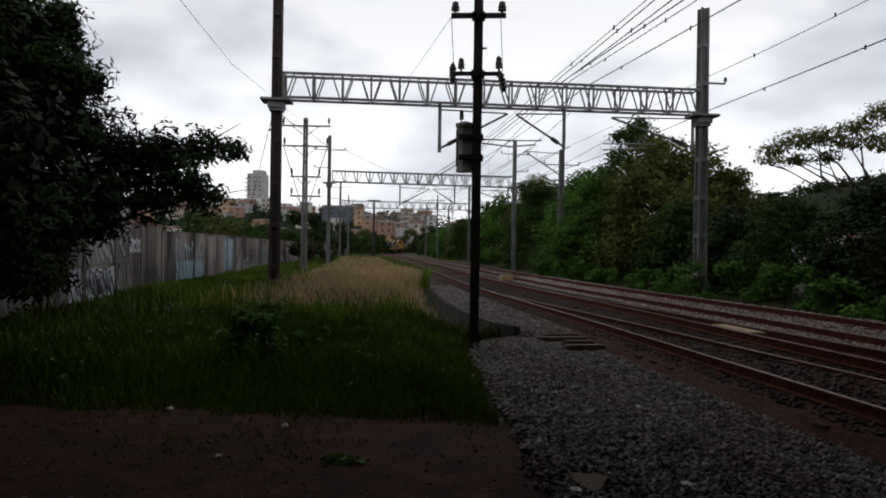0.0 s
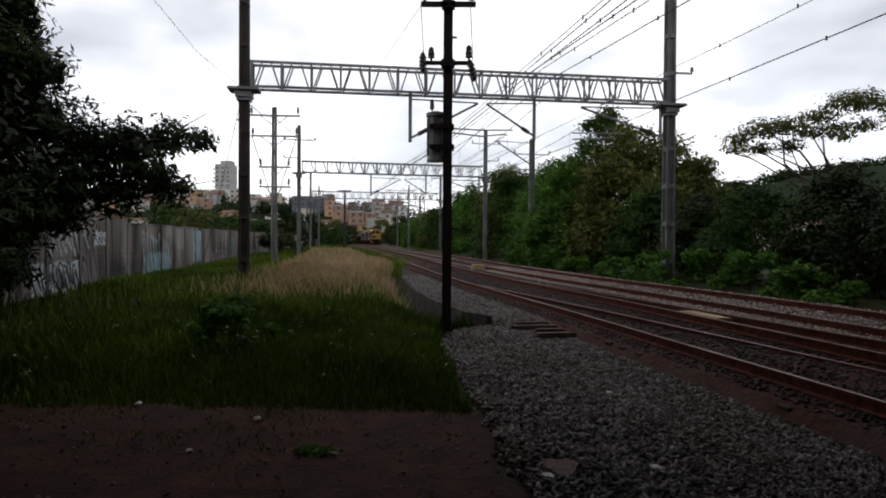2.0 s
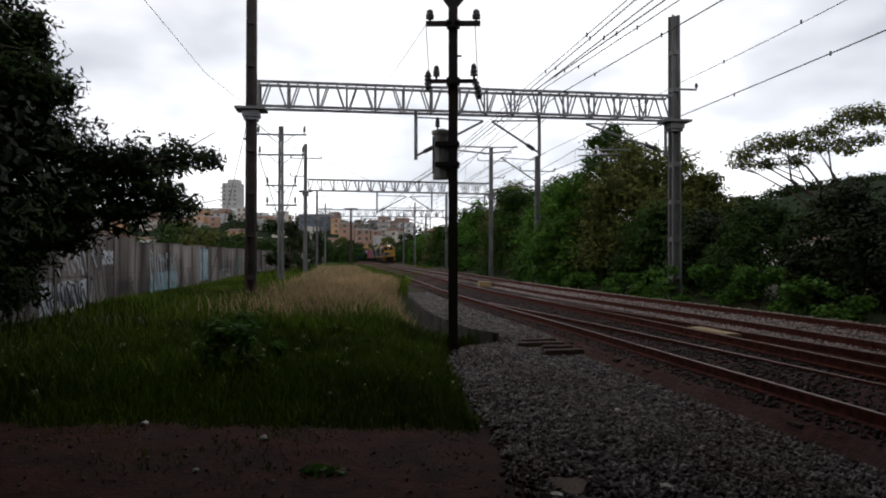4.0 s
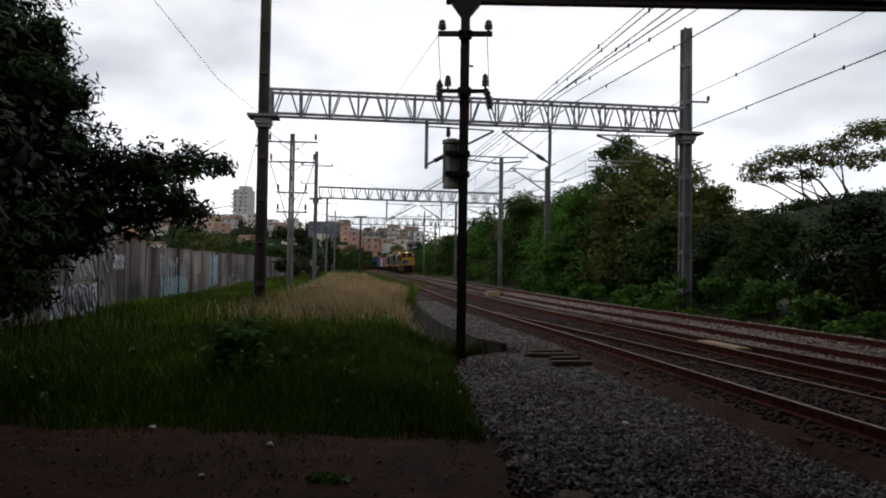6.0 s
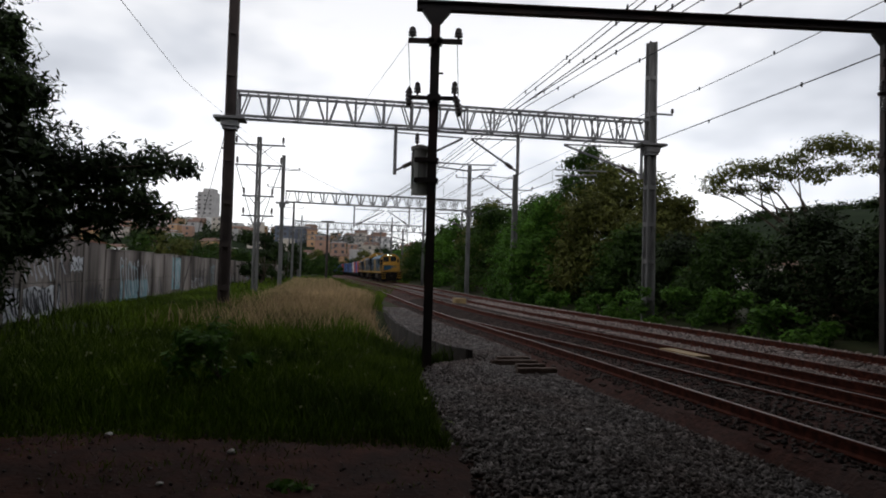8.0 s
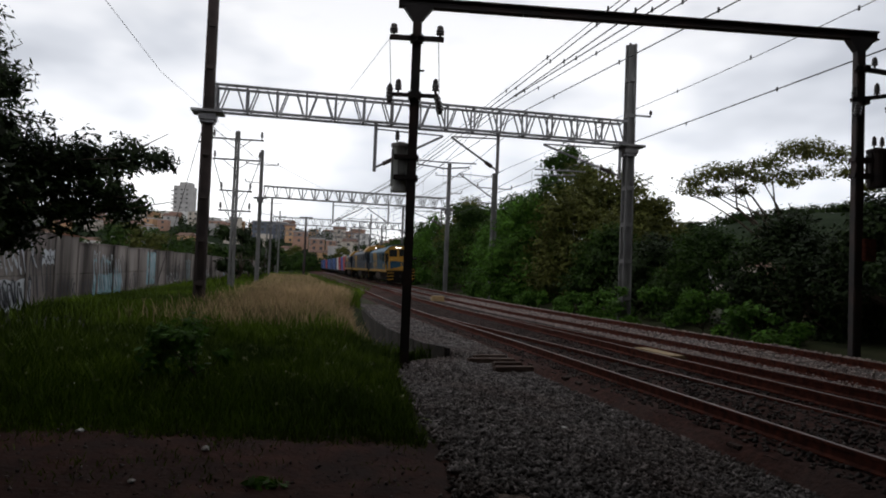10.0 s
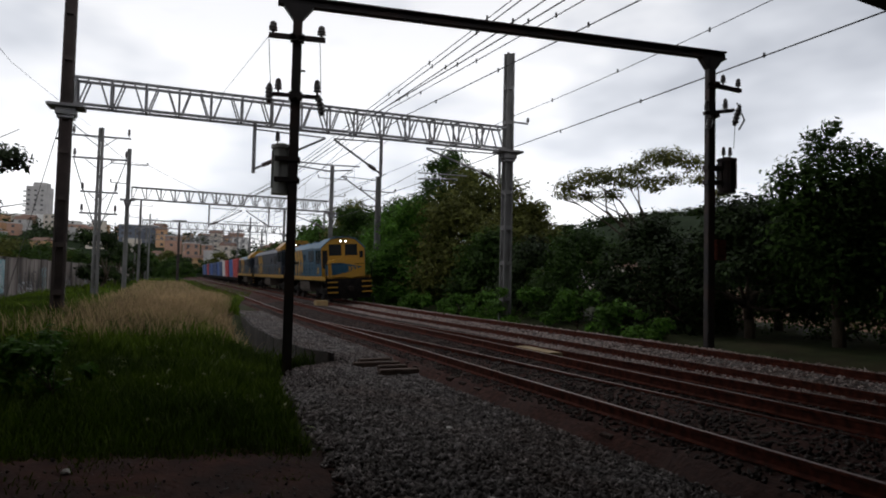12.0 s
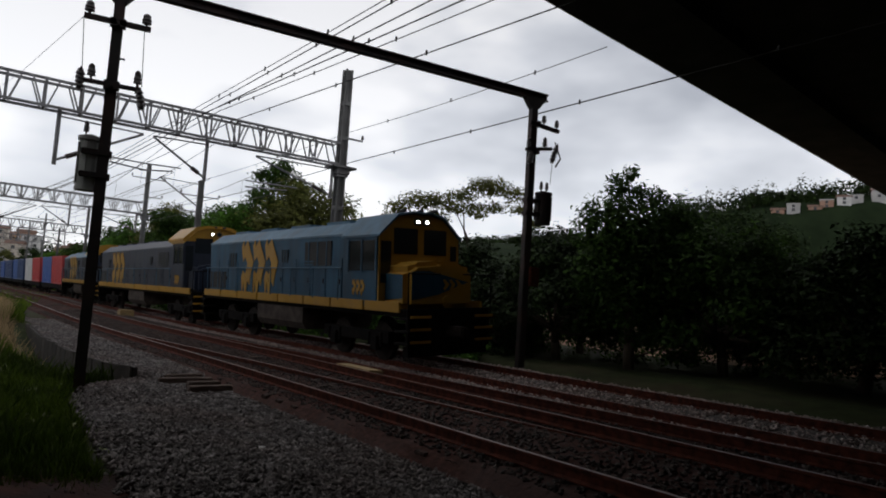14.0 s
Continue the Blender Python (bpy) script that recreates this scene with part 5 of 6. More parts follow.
def litter():
    rng = random.Random(8)
    for i, (x, y, s) in enumerate(((0.81, 5.15, 0.06), (0.48, 5.13, 0.05), (1.73, 5.34, 0.06), (-3.35, 7.1, 0.05), (-1.9, 6.6, 0.05), (2.1, 8.5, 0.06), (-2.2, 5.6, 0.035), (0.32, 7.6, 0.04))):
        bm = bmesh.new()
        bmesh.ops.create_icosphere(bm, subdivisions=1, radius=s)
        for v in bm.verts:
            v.co *= rng.uniform(0.7, 1.2)
            v.co.z *= 0.5
        ob = part("pale_stone", bm, M_PALE)
        ob.matrix_world = pose(x, y, (verge_z(x, y) if x > 0.5 else ground_z(x, y) + 0.06) + 0.015)
        tagged(ob, "small pale stone lying on the ground", "stone", "pale stones")
    t = thing("leaf_litter", "crumpled green leaves lying on the dirt", "leaves")
    r2 = np.random.default_rng(4)
    z = ground_z(-1.16, 5.65) + 0.08
    cloud_mesh("leaves", leaf_cloud(r2, [(-1.16, 5.65, z), (-1.05, 5.62, z)], [0.12, 0.1], 60, 0.05, 0.25), M_LEAF_BRIGHT, t)
    rng2 = np.random.default_rng(12)
    n = 3200
    x, y = -9 + 9.6 * rng2.random(n), 3.5 + 4.4 * rng2.random(n)
    z = np.array([ground_z(float(a), float(b)) for a, b in zip(x, y)]) + 0.065
    stone_mesh("dirt_pebbles", rng2, x, y, z, 0.006 + 0.022 * rng2.random(n) ** 3, M_STONE, "scattered pebbles on bare dirt")
    bm = bmesh.new()
    bmesh.ops.create_circle(bm, cap_ends=True, segments=18, radius=1.0)
    for v in bm.verts:
        k = 1 + 0.2 * math.sin(3 * math.atan2(v.co.y, v.co.x)) + 0.1 * math.sin(7 * math.atan2(v.co.y, v.co.x))
        v.co.x *= 0.15 * k
        v.co.y *= 0.2 * k
    ob = part("sand_patch", bm, M_SAND)
    ob.matrix_world = pose(0.95, 5.4, verge_z(0.95, 5.4) + 0.012)
    tagged(ob, "bare sandy patch in the gravel", "sand", kind="structure")


litter()

# ---- hills, town and distant houses ----
M_HILL = material("wooded_hillside", (0.020, 0.032, 0.014), (0.011, 0.018, 0.008), 0.95, scale=0.12, bump=1.0, bump_scale=0.3, spec=0.05)
M_HOUSE = [material("house_" + n, c, tuple(k * 0.8 for k in c), 0.9, scale=0.6, stain=tuple(k * 0.5 for k in c), stain_scale=0.3) for n, c in
           (("cream", (0.62, 0.55, 0.47)), ("brick", (0.42, 0.25, 0.18)), ("grey", (0.5, 0.48, 0.47)), ("orange", (0.6, 0.36, 0.2)), ("white", (0.74, 0.72, 0.70)))]
M_ROOF = material("clay_roof", (0.22, 0.12, 0.085), (0.12, 0.075, 0.06), 0.9, scale=1)
M_PANE = material("dark_window", (0.06, 0.06, 0.065), (0.04, 0.04, 0.045), 0.3, scale=1)


def hill(name, x0, x1, y, depth, height, seed, label, fall_to=0.0):
    """A rounded ridge with a ragged skyline."""
    vs, fs = [], []
    n, m = 70, 16
    for j in range(m + 1):
        v = j / m
        for i in range(n + 1):
            u = i / n
            env = math.sin(math.pi * min(1, max(0, u))) ** 0.7
            prof = math.sin(math.pi * 0.5 * min(1, v * 1.6)) if v < 0.65 else math.cos((v - 0.65) / 0.35 * math.pi / 2)
            h = height(u) * prof
            h *= 1 + 0.04 * noise.noise((u * 40, v * 30, seed))
            vs.append((x0 + (x1 - x0) * u, y(u) + depth * (v - 0.6), h - 1.0))
    for j in range(m):
        for i in range(n):
            k = j * (n + 1) + i
            fs.append((k, k + 1, k + n + 2, k + n + 1))
    return tagged(link(name, vs, fs, M_HILL, smooth=True), label, "hill", kind="structure")


def town_height(u):
    return float(np.interp(u, [0, 0.2, 0.45, 0.7, 0.85, 1], [38, 34, 27, 19, 13, 5]))


hill("hill_town", -330, 60, lambda u: 430 - 60 * u, 220, town_height, 1.0, "low hill covered with houses")
hill("hill_woods", 60, 620, lambda u: 430 - 170 * u, 260, lambda u: float(np.interp(u, [0, 0.12, 0.25, 0.42, 0.5, 0.7, 1.0], [2, 22, 40, 52, 50, 60, 60])), 3.0, "dark wooded hill beyond the tracks")
hill("hill_houses", 170, 420, lambda u: 300 - 260 * u, 150, lambda u: float(np.interp(u, [0, 0.15, 0.3, 0.45, 0.6, 1.0], [4, 28, 51, 61, 66, 50])), 5.0, "green hill with a few houses near its top")


def house(x, y, z, w, d, h, mat, rng, a=0.0, pitched=True, storeys=2):
    t = thing("house", "plain rendered hillside house with small windows", "house", pose(x, y, z, 0, 0, math.degrees(a)), group="hillside houses")
    bm = bmesh.new()
    box(bm, (0, 0, h / 2 - 3), (w, d, h + 6))
    part("wall", bm, mat, t)
    bm = bmesh.new()
    if pitched:
        e = 0.5
        v = [bm.verts.new(p) for p in ((-w / 2 - e, -d / 2 - e, h), (w / 2 + e, -d / 2 - e, h), (w / 2 + e, d / 2 + e, h), (-w / 2 - e, d / 2 + e, h), (-w / 2 - e, 0, h + d * 0.28), (w / 2 + e, 0, h + d * 0.28))]
        for q in ((0, 1, 5, 4), (2, 3, 4, 5), (0, 4, 3), (1, 2, 5), (0, 3, 2, 1)):
            bm.faces.new([v[k] for k in q])
    else:
        box(bm, (0, 0, h + 0.2), (w + 0.3, d + 0.3, 0.5))
    part("roof", bm, M_ROOF if pitched else M_HOUSE[2], t)
    n = max(1, int(w / 3))
    for s in range(storeys):
        for k in range(n):
            if rng.random() < 0.8:
                bm = bmesh.new()
                box(bm, (-w / 2 + (k + 0.5) * w / n, -d / 2 - 0.02, (s + 0.55) * h / storeys), (1.2, 0.12, 1.2))
                part("window", bm, M_PANE, t)


def town():
    rng = random.Random(17)
    for row in range(7):
        u = 0.0
        for i in range(25):
            u = (i + rng.random()) / 25
            x = -330 + 390 * u
            v = 0.08 + row * 0.085
            y = 430 - 60 * u + 220 * (v - 0.6)
            z = town_height(u) * math.sin(math.pi * 0.5 * min(1, v * 1.6)) - 1.5
            if rng.random() < 0.86 and not (u > 0.8 and row > 4):
                st = rng.choice((1, 2, 2, 3))
                house(x, y, z, rng.uniform(4, 7.5), rng.uniform(4.5, 7), 2.7 * st, rng.choice(M_HOUSE), rng, rng.uniform(-0.35, 0.35), rng.random() < 0.55, st)
    # tall stepped block of flats
    t = thing("apartment_building", "tall pale apartment block with grey upper floors", "apartment building", pose(-150, 441, 18))
    for nm, c, s, m in (("lower_wall", (0, 0, 6), (17, 14, 20), M_HOUSE[4]), ("upper_wall", (1.0, 1, 22), (11, 12, 22), M_HOUSE[2]), ("roof", (2, 1, 34.0), (7, 8, 3), M_HOUSE[2])):
        bm = bmesh.new()
        box(bm, c, s)
        part(nm, bm, m, t)
    for k in range(7):
        for j in range(3):
            bm = bmesh.new()
            box(bm, (-3.0 + j * 3.6, -5.1, 13 + k * 2.9), (1.3, 0.3, 0.9))
            part("window", bm, M_PANE, t)
        bm = bmesh.new()
        box(bm, (-4.9, -4.6, 12.2 + k * 2.9), (2.2, 1.6, 0.9))
        part("balcony", bm, M_HOUSE[4], t)
    # long dark blue block
    house(-72, 345, 15.5, 17, 10, 8, material("house_slate", (0.12, 0.14, 0.18), (0.09, 0.1, 0.13), 0.8, scale=0.6), rng, 0.1, False, 3)
    for i in range(6):
        house(-62 + i * 14, 318 + 6 * math.sin(i), 4.5 - i * 0.3, 8, 6, 4, M_HOUSE[(1, 2, 0)[i % 3]], rng, 0.2, True, 2)
    # houses on the other hill and beyond the shrubs
    for k, (x, y, z, m) in enumerate(((265, 185, 49.0, 1), (268.5, 180, 51.5, 2), (274.5, 174, 50.5, 1), (277.8, 171, 53.5, 1), (282, 166, 55, 4), (285.4, 163, 55.6, 4), (291.5, 157, 58.2, 4))):
        house(x, y, z - 0.2, 5.2, 4.5, 3.4, M_HOUSE[m if m != 4 or k == 4 else 2], rng, -1.0, k % 2 == 0, 2)
    for k, (x, y) in enumerate(((54, 124), (62, 121), (70, 126))):
        house(x, y, 0.5, 9, 7, 4.2, M_HOUSE[(4, 0, 1)[k]], rng, -0.4, True, 1)
    # dark pines on the hill's top above the houses
    pr = random.Random(23)
    for i in range(22):
        an = math.radians(53.0 + 6.8 * i / 21)
        r = 338 + pr.uniform(-8, 8)
        x, y, z = r * math.sin(an), r * math.cos(an), 53.5 + pr.uniform(-1, 1)
        h = 7.5 + 3.0 * math.sin(math.pi * (i + 4) / 26) + pr.uniform(-1, 1)
        tree(x, y, z, h, 2.4, M_LEAF_DARK, "dark pine on the hilltop above the houses", 220 + i, 900, 0.55, 0.4, given=[(x, y, z + h * 0.45, 2.6), (x, y, z + h * 0.65, 2.1), (x, y, z + h * 0.85, 1.3)])
    # trees among the houses and along the skylines
    tr = np.random.default_rng(40)
    cs, rs = [], []
    for i in range(150):
        u = tr.random()
        v = 0.05 + 0.6 * tr.random()
        cs.append((-330 + 390 * u, 430 - 60 * u + 220 * (v - 0.6), town_height(u) * math.sin(math.pi * 0.5 * min(1, v * 1.6)) + 1.0))
        rs.append(3 + 3 * tr.random())
    ob = cloud_mesh("hillside_woods", leaf_cloud(tr, cs, rs, 22000, 0.9, 0.8), M_LEAF_DARK, None)
    tagged(ob, "dark trees among the hillside houses", "trees", kind="stuff")
    cs, rs = [], []
    for i in range(520):
        u = 0.03 + 0.9 * tr.random()
        v = 0.12 + 0.55 * tr.random() ** 0.6
        hh = float(np.interp(u, [0, 0.15, 0.3, 0.45, 0.6, 1.0], [4, 28, 51, 61, 66, 50]))
        prof = math.sin(math.pi * 0.5 * min(1, v * 1.6))
        if v < 0.57 and 0.33 < u < 0.53:
            continue
        cs.append((170 + 250 * u, 300 - 260 * u + 150 * (v - 0.6), hh * prof + 1.5))
        rs.append(2.8 + 3.8 * tr.random())
    ob = cloud_mesh("skyline_woods", leaf_cloud(tr, cs, rs, 60000, 0.9, 1.1), M_LEAF_DARK, None)
    tagged(ob, "dark woods along the hill's skyline", "trees", kind="stuff")
    cs, rs = [], []
    for i in range(260):
        u = 0.05 + 0.6 * tr.random()
        hh = float(np.interp(u, [0, 0.12, 0.25, 0.42, 0.5, 0.7, 1.0], [2, 22, 40, 52, 50, 60, 60]))
        cs.append((60 + 560 * u, 430 - 170 * u + 260 * (0.62 - 0.6), hh + 0.5))
        rs.append(3 + 3 * tr.random())
    ob = cloud_mesh("far_ridge_woods", leaf_cloud(tr, cs, rs, 24000, 1.1, 0.8), M_LEAF_DARK, None)
    tagged(ob, "dark woods along the far ridge", "trees", kind="stuff")


town()

# ---- train ----
M_BLUE = material("blue_loco_paint", (0.012, 0.075, 0.135), (0.007, 0.045, 0.085), 0.5, scale=2, stain=(0.022, 0.038, 0.05), stain_scale=1.5, stretch=(1, 1, 0.4), spec=0.25)
M_NAVY = material("navy_loco_paint", (0.018, 0.025, 0.045), (0.012, 0.016, 0.03), 0.5, scale=2, stain=(0.04, 0.04, 0.04), stain_scale=1.5, stretch=(1, 1, 0.4), spec=0.25)
M_ROOFBLUE = material("pale_blue_roof_paint", (0.08, 0.16, 0.23), (0.05, 0.105, 0.16), 0.55, scale=2, stain=(0.08, 0.09, 0.1), stain_scale=1.2, spec=0.25)
M_YELLOW = material("yellow_loco_paint", (0.46, 0.25, 0.028), (0.32, 0.17, 0.02), 0.4, scale=2, stain=(0.2, 0.11, 0.04), stain_scale=2, spec=0.25)
M_CONT = [material("red_container_paint", (0.50, 0.05, 0.05), (0.36, 0.04, 0.04), 0.5, scale=1.5), material("blue_container_paint", (0.05, 0.12, 0.36), (0.04, 0.09, 0.26), 0.5, scale=1.5),
          material("pale_container_paint", (0.6, 0.6, 0.6), (0.45, 0.45, 0.45), 0.5, scale=1.5), material("navy_container_paint", (0.03, 0.06, 0.16), (0.02, 0.045, 0.12), 0.5, scale=1.5)]
M_UNDER = material("grimy_underframe", (0.012, 0.010, 0.009), (0.006, 0.005, 0.005), 0.9, scale=4, spec=0.08)
M_TANK = material("grimy_fuel_tank", (0.075, 0.06, 0.052), (0.04, 0.032, 0.028), 0.8, scale=3, spec=0.1)
M_STEEL = material("worn_wheel_steel", (0.03, 0.023, 0.02), (0.016, 0.012, 0.011), 0.8, 0.1, scale=5, spec=0.1)
M_GLASS = material("dark_cab_glass", (0.02, 0.022, 0.025), (0.015, 0.016, 0.018), 0.08, scale=1)
M_LIGHT = material("headlight", (1.0, 0.95, 0.82), (1.0, 0.95, 0.82), 0.3, scale=1, emit=14.0)
M_BLACKHOLE = material("black_grille", (0.02, 0.02, 0.02), (0.012, 0.012, 0.012), 0.8, scale=3)


def prism(bm, prof, x0, x1, mi=0):
    """A profile of (y, z) points drawn along x."""
    a = [bm.verts.new((x0, y, z)) for y, z in prof]
    b = [bm.verts.new((x1, y, z)) for y, z in prof]
    f = [bm.faces.new(a[::-1]), bm.faces.new(b)]
    n = len(prof)
    for i in range(n):
        f.append(bm.faces.new((a[i], a[(i + 1) % n], b[(i + 1) % n], b[i])))
    for q in f:
        q.material_index = mi
    bmesh.ops.recalc_face_normals(bm, faces=f)


def flat(bm, pts, axis, at, t=0.012):
    """A thin plate of outline pts standing on the plane axis = at."""
    def v(p, d):
        return (p[0], at + d, p[1]) if axis == "y" else (at + d, p[0], p[1])
    a = [bm.verts.new(v(p, 0)) for p in pts]
    b = [bm.verts.new(v(p, t)) for p in pts]
    f = [bm.faces.new(a), bm.faces.new(b)]
    n = len(pts)
    for i in range(n):
        f.append(bm.faces.new((a[i], a[(i + 1) % n], b[(i + 1) % n], b[i])))
    bmesh.ops.recalc_face_normals(bm, faces=f)


def wheelset(t, x, gauge=1.6, r=0.53):
    for sy in (-1, 1):
        bm = bmesh.new()
        rod(bm, (x, sy * gauge / 2 - 0.06, r), (x, sy * gauge / 2 + 0.07, r), r, seg=24)
        rod(bm, (x, sy * (gauge / 2 - 0.05) - 0.02, r), (x, sy * (gauge / 2 - 0.05) + 0.02, r), r + 0.025, seg=24)
        rod(bm, (x, sy * (gauge / 2 + 0.07), r), (x, sy * (gauge / 2 + 0.2), r), 0.14, 0.11, 12)
        part("wheel", bm, M_STEEL, t)
    bm = bmesh.new()
    rod(bm, (x, -gauge / 2, r), (x, gauge / 2, r), 0.09, seg=10)
    part("axle", bm, M_UNDER, t)


def bogie(t, x, axles, pitch, z=0.0):
    n = len(axles)
    b = new("bogie")
    b.parent = t
    for sy in (-1, 1):
        bm = bmesh.new()
        L = (n - 1) * pitch + 1.3
        prism(bm, [(sy * 0.98, 0.52), (sy * 1.14, 0.52), (sy * 1.14, 0.84), (sy * 0.98, 0.84)], x - L / 2, x + L / 2)
        for k in axles:
            box(bm, (x + k, sy * 1.1, 0.5), (0.36, 0.22, 0.4), bevel=0.03)
            for q in (-0.3, 0.3):
                rod(bm, (x + k + q, sy * 1.12, 0.42), (x + k + q, sy * 1.12, 0.8), 0.07, seg=8)
        part("side_frame", bm, M_UNDER, b)
    for k in axles:
        wheelset(b, x + k)


def arrows(bm, x, z, s, at, t, flip=1, lean=0.0):
    """Three interlocking arrowheads: plain shapes."""
    for k in range(3):
        ox = x + k * s * 0.52 * flip
        p = [(0.0, 0.40), (0.08, 0.50), (0.12, 0.38), (0.27, 0.50), (0.40, 0.30), (0.55, 0.10), (0.44, -0.10), (0.38, -0.32), (0.28, -0.22), (0.20, -0.56), (0.12, -0.25), (0.05, -0.50), (0.0, -0.18), (0.07, -0.05), (0.19, -0.12), (0.28, 0.08), (0.18, 0.20), (0.07, 0.12)]
        flat(bm, [(ox + a * s * flip, z + b * s * 1.15) for a, b in p], "y", at, t)


def locomotive(label, body, roofpaint, length, hood_h, cab_h, lead, yellow_front, lights):
    """Hood diesel, cab end leading at +x; origin on the rails at its middle."""
    t = thing("locomotive", label, "locomotive", group="locomotives")
    h = length / 2
    W = 1.36
    xc0, xc1, xn = h - 3.45, h - 1.65, h - 0.62
    bm = bmesh.new()
    box(bm, (0, 0, 1.42), (length - 0.9, 2.7, 0.22), bevel=0.02)
    part("frame", bm, M_UNDER, t)
    for sy in (-1, 1):
        n = 8
        for i in range(n):
            a, b = -h + 0.5 + (length - 1.0) * i / n, -h + 0.5 + (length - 1.0) * (i + 1) / n
            bm = bmesh.new()
            box(bm, ((a + b) / 2, sy * 1.42, 1.60), (b - a - 0.12 * (i % 2) - 0.02, 0.05, 0.30), bevel=0.01)
            part("sill_plate", bm, M_YELLOW, t, "worn yellow sill stripe")
    # long hood with sloping roof edges
    bm = bmesh.new()
    prism(bm, [(-W, 1.53), (W, 1.53), (W, hood_h - 0.42), (0.85, hood_h), (-0.85, hood_h), (-W, hood_h - 0.42)], -h + 0.9, xc0)
    bmesh.ops.bevel(bm, geom=bm.edges[:], offset=0.03, segments=2, affect="EDGES")
    hood = part("long_hood", bm, [body], t)
    bm = bmesh.new()
    prism(bm, [(-W - 0.01, hood_h - 0.43), (-0.86, hood_h + 0.012), (0.86, hood_h + 0.012), (W + 0.01, hood_h - 0.43), (W, hood_h - 0.37), (0.85, hood_h + 0.05), (-0.85, hood_h + 0.05), (-W, hood_h - 0.37)], -h + 0.9, xc0)
    part("hood_roof", bm, roofpaint, t)
    for k in range(4):
        bm = bmesh.new()
        box(bm, (-h + 2.2 + k * 2.6, 0, hood_h + 0.12), (1.5, 1.1, 0.18), bevel=0.03)
        part("roof_hatch", bm, roofpaint, t)
    for sy in (-1, 1):
        y = sy * (W + 0.004)
        # doors, seams and grilles
        nd = 11
        span = xc0 + h - 1.1
        for k in range(nd):
            x = -h + 1.0 + span * (k + 0.5) / nd
            bm = bmesh.new()
            box(bm, (x, y, 2.35), (span / nd - 0.05, 0.025, 1.45), bevel=0.008)
            d = part("hood_door", bm, body, t)
            bm = bmesh.new()
            box(bm, (x + span / nd * 0.36, y + sy * 0.02, 2.3), (0.04, 0.03, 0.16))
            part("handle", bm, M_STEEL, d)
        for x, z, w, hh in ((-h + 1.9, 2.2, 1.7, 0.75), (-h + 3.4, 3.1, 0.7, 0.6), (xc0 - 1.6, 3.25, 1.7, 0.85), (xc0 - 3.9, 3.2, 0.5, 0.5)):
            bm = bmesh.new()
            box(bm, (x, y + sy * 0.012, z), (w, 0.03, hh), bevel=0.006)
            g = part("grille", bm, M_BLACKHOLE, t)
            for k in range(3):
                bm = bmesh.new()
                box(bm, (x - w / 2 + (k + 0.5) * w / 3, y + sy * 0.03, z), (0.05, 0.02, hh))
                part("grille_bar", bm, body, g)
        bm = bmesh.new()
        for k in range(9):
            box(bm, (xc0 - 2.6, y + sy * 0.02, 2.1 + k * 0.11), (1.5, 0.035, 0.05))
        part("louvres", bm, body, t)
        # arrowhead emblem
        bm = bmesh.new()
        arrows(bm, -h + 4.3, 2.75, 2.0, y + (0.02 if sy > 0 else -0.035), 0.016)
        part("emblem", bm, M_YELLOW, t, "faded yellow arrowhead emblem")
        # handrail
        bm = bmesh.new()
        rod(bm, (-h + 0.7, sy * 1.46, 2.75), (xc0 - 0.05, sy * 1.46, 2.75), 0.02, seg=6)
        for k in range(8):
            x = -h + 0.9 + (xc0 + h - 1.1) * k / 7
            rod(bm, (x, sy * 1.46, 1.7), (x, sy * 1.46, 2.75), 0.018, seg=6)
        part("handrail", bm, M_ROOFBLUE, t)
    # cab with big roof chamfers
    C = 1.42
    bm = bmesh.new()
    prism(bm, [(-C, 1.53), (C, 1.53), (C, cab_h - 0.75), (0.8, cab_h - 0.12), (0.35, cab_h), (-0.35, cab_h), (-0.8, cab_h - 0.12), (-C, cab_h - 0.75)], xc0, xc1)
    bmesh.ops.bevel(bm, geom=bm.edges[:], offset=0.025, segments=2, affect="EDGES")
    cab = part("cab", bm, [body], t)
    bm = bmesh.new()
    prism(bm, [(-C - 0.03, cab_h - 0.77), (-0.8, cab_h - 0.09), (-0.35, cab_h + 0.03), (0.35, cab_h + 0.03), (0.8, cab_h - 0.09), (C + 0.03, cab_h - 0.77), (C + 0.03, cab_h - 0.70), (0.82, cab_h - 0.03), (0.35, cab_h + 0.08), (-0.35, cab_h + 0.08), (-0.82, cab_h - 0.03), (-C - 0.03, cab_h - 0.70)], xc0 - 0.1, xc1 + 0.12)
    part("cab_roof", bm, M_YELLOW if not yellow_front else roofpaint, t)
    bm = bmesh.new()
    prism(bm, [(-C + 0.02, 1.56), (C - 0.02, 1.56), (C - 0.02, cab_h - 0.76), (0.8, cab_h - 0.13), (0.35, cab_h - 0.02), (-0.35, cab_h - 0.02), (-0.8, cab_h - 0.13), (-C + 0.02, cab_h - 0.76)], xc1, xc1 + 0.05)
    front = part("cab_front", bm, M_YELLOW if yellow_front else body, t, "yellow cab front" if yellow_front else "")
    for yy, w in ((-0.52, 0.82), (0.52, 0.82)):
        bm = bmesh.new()
        box(bm, (xc1 + 0.055, yy, cab_h - 0.88), (0.03, w, 0.82), bevel=0.012)
        part("windscreen", bm, M_GLASS, front)
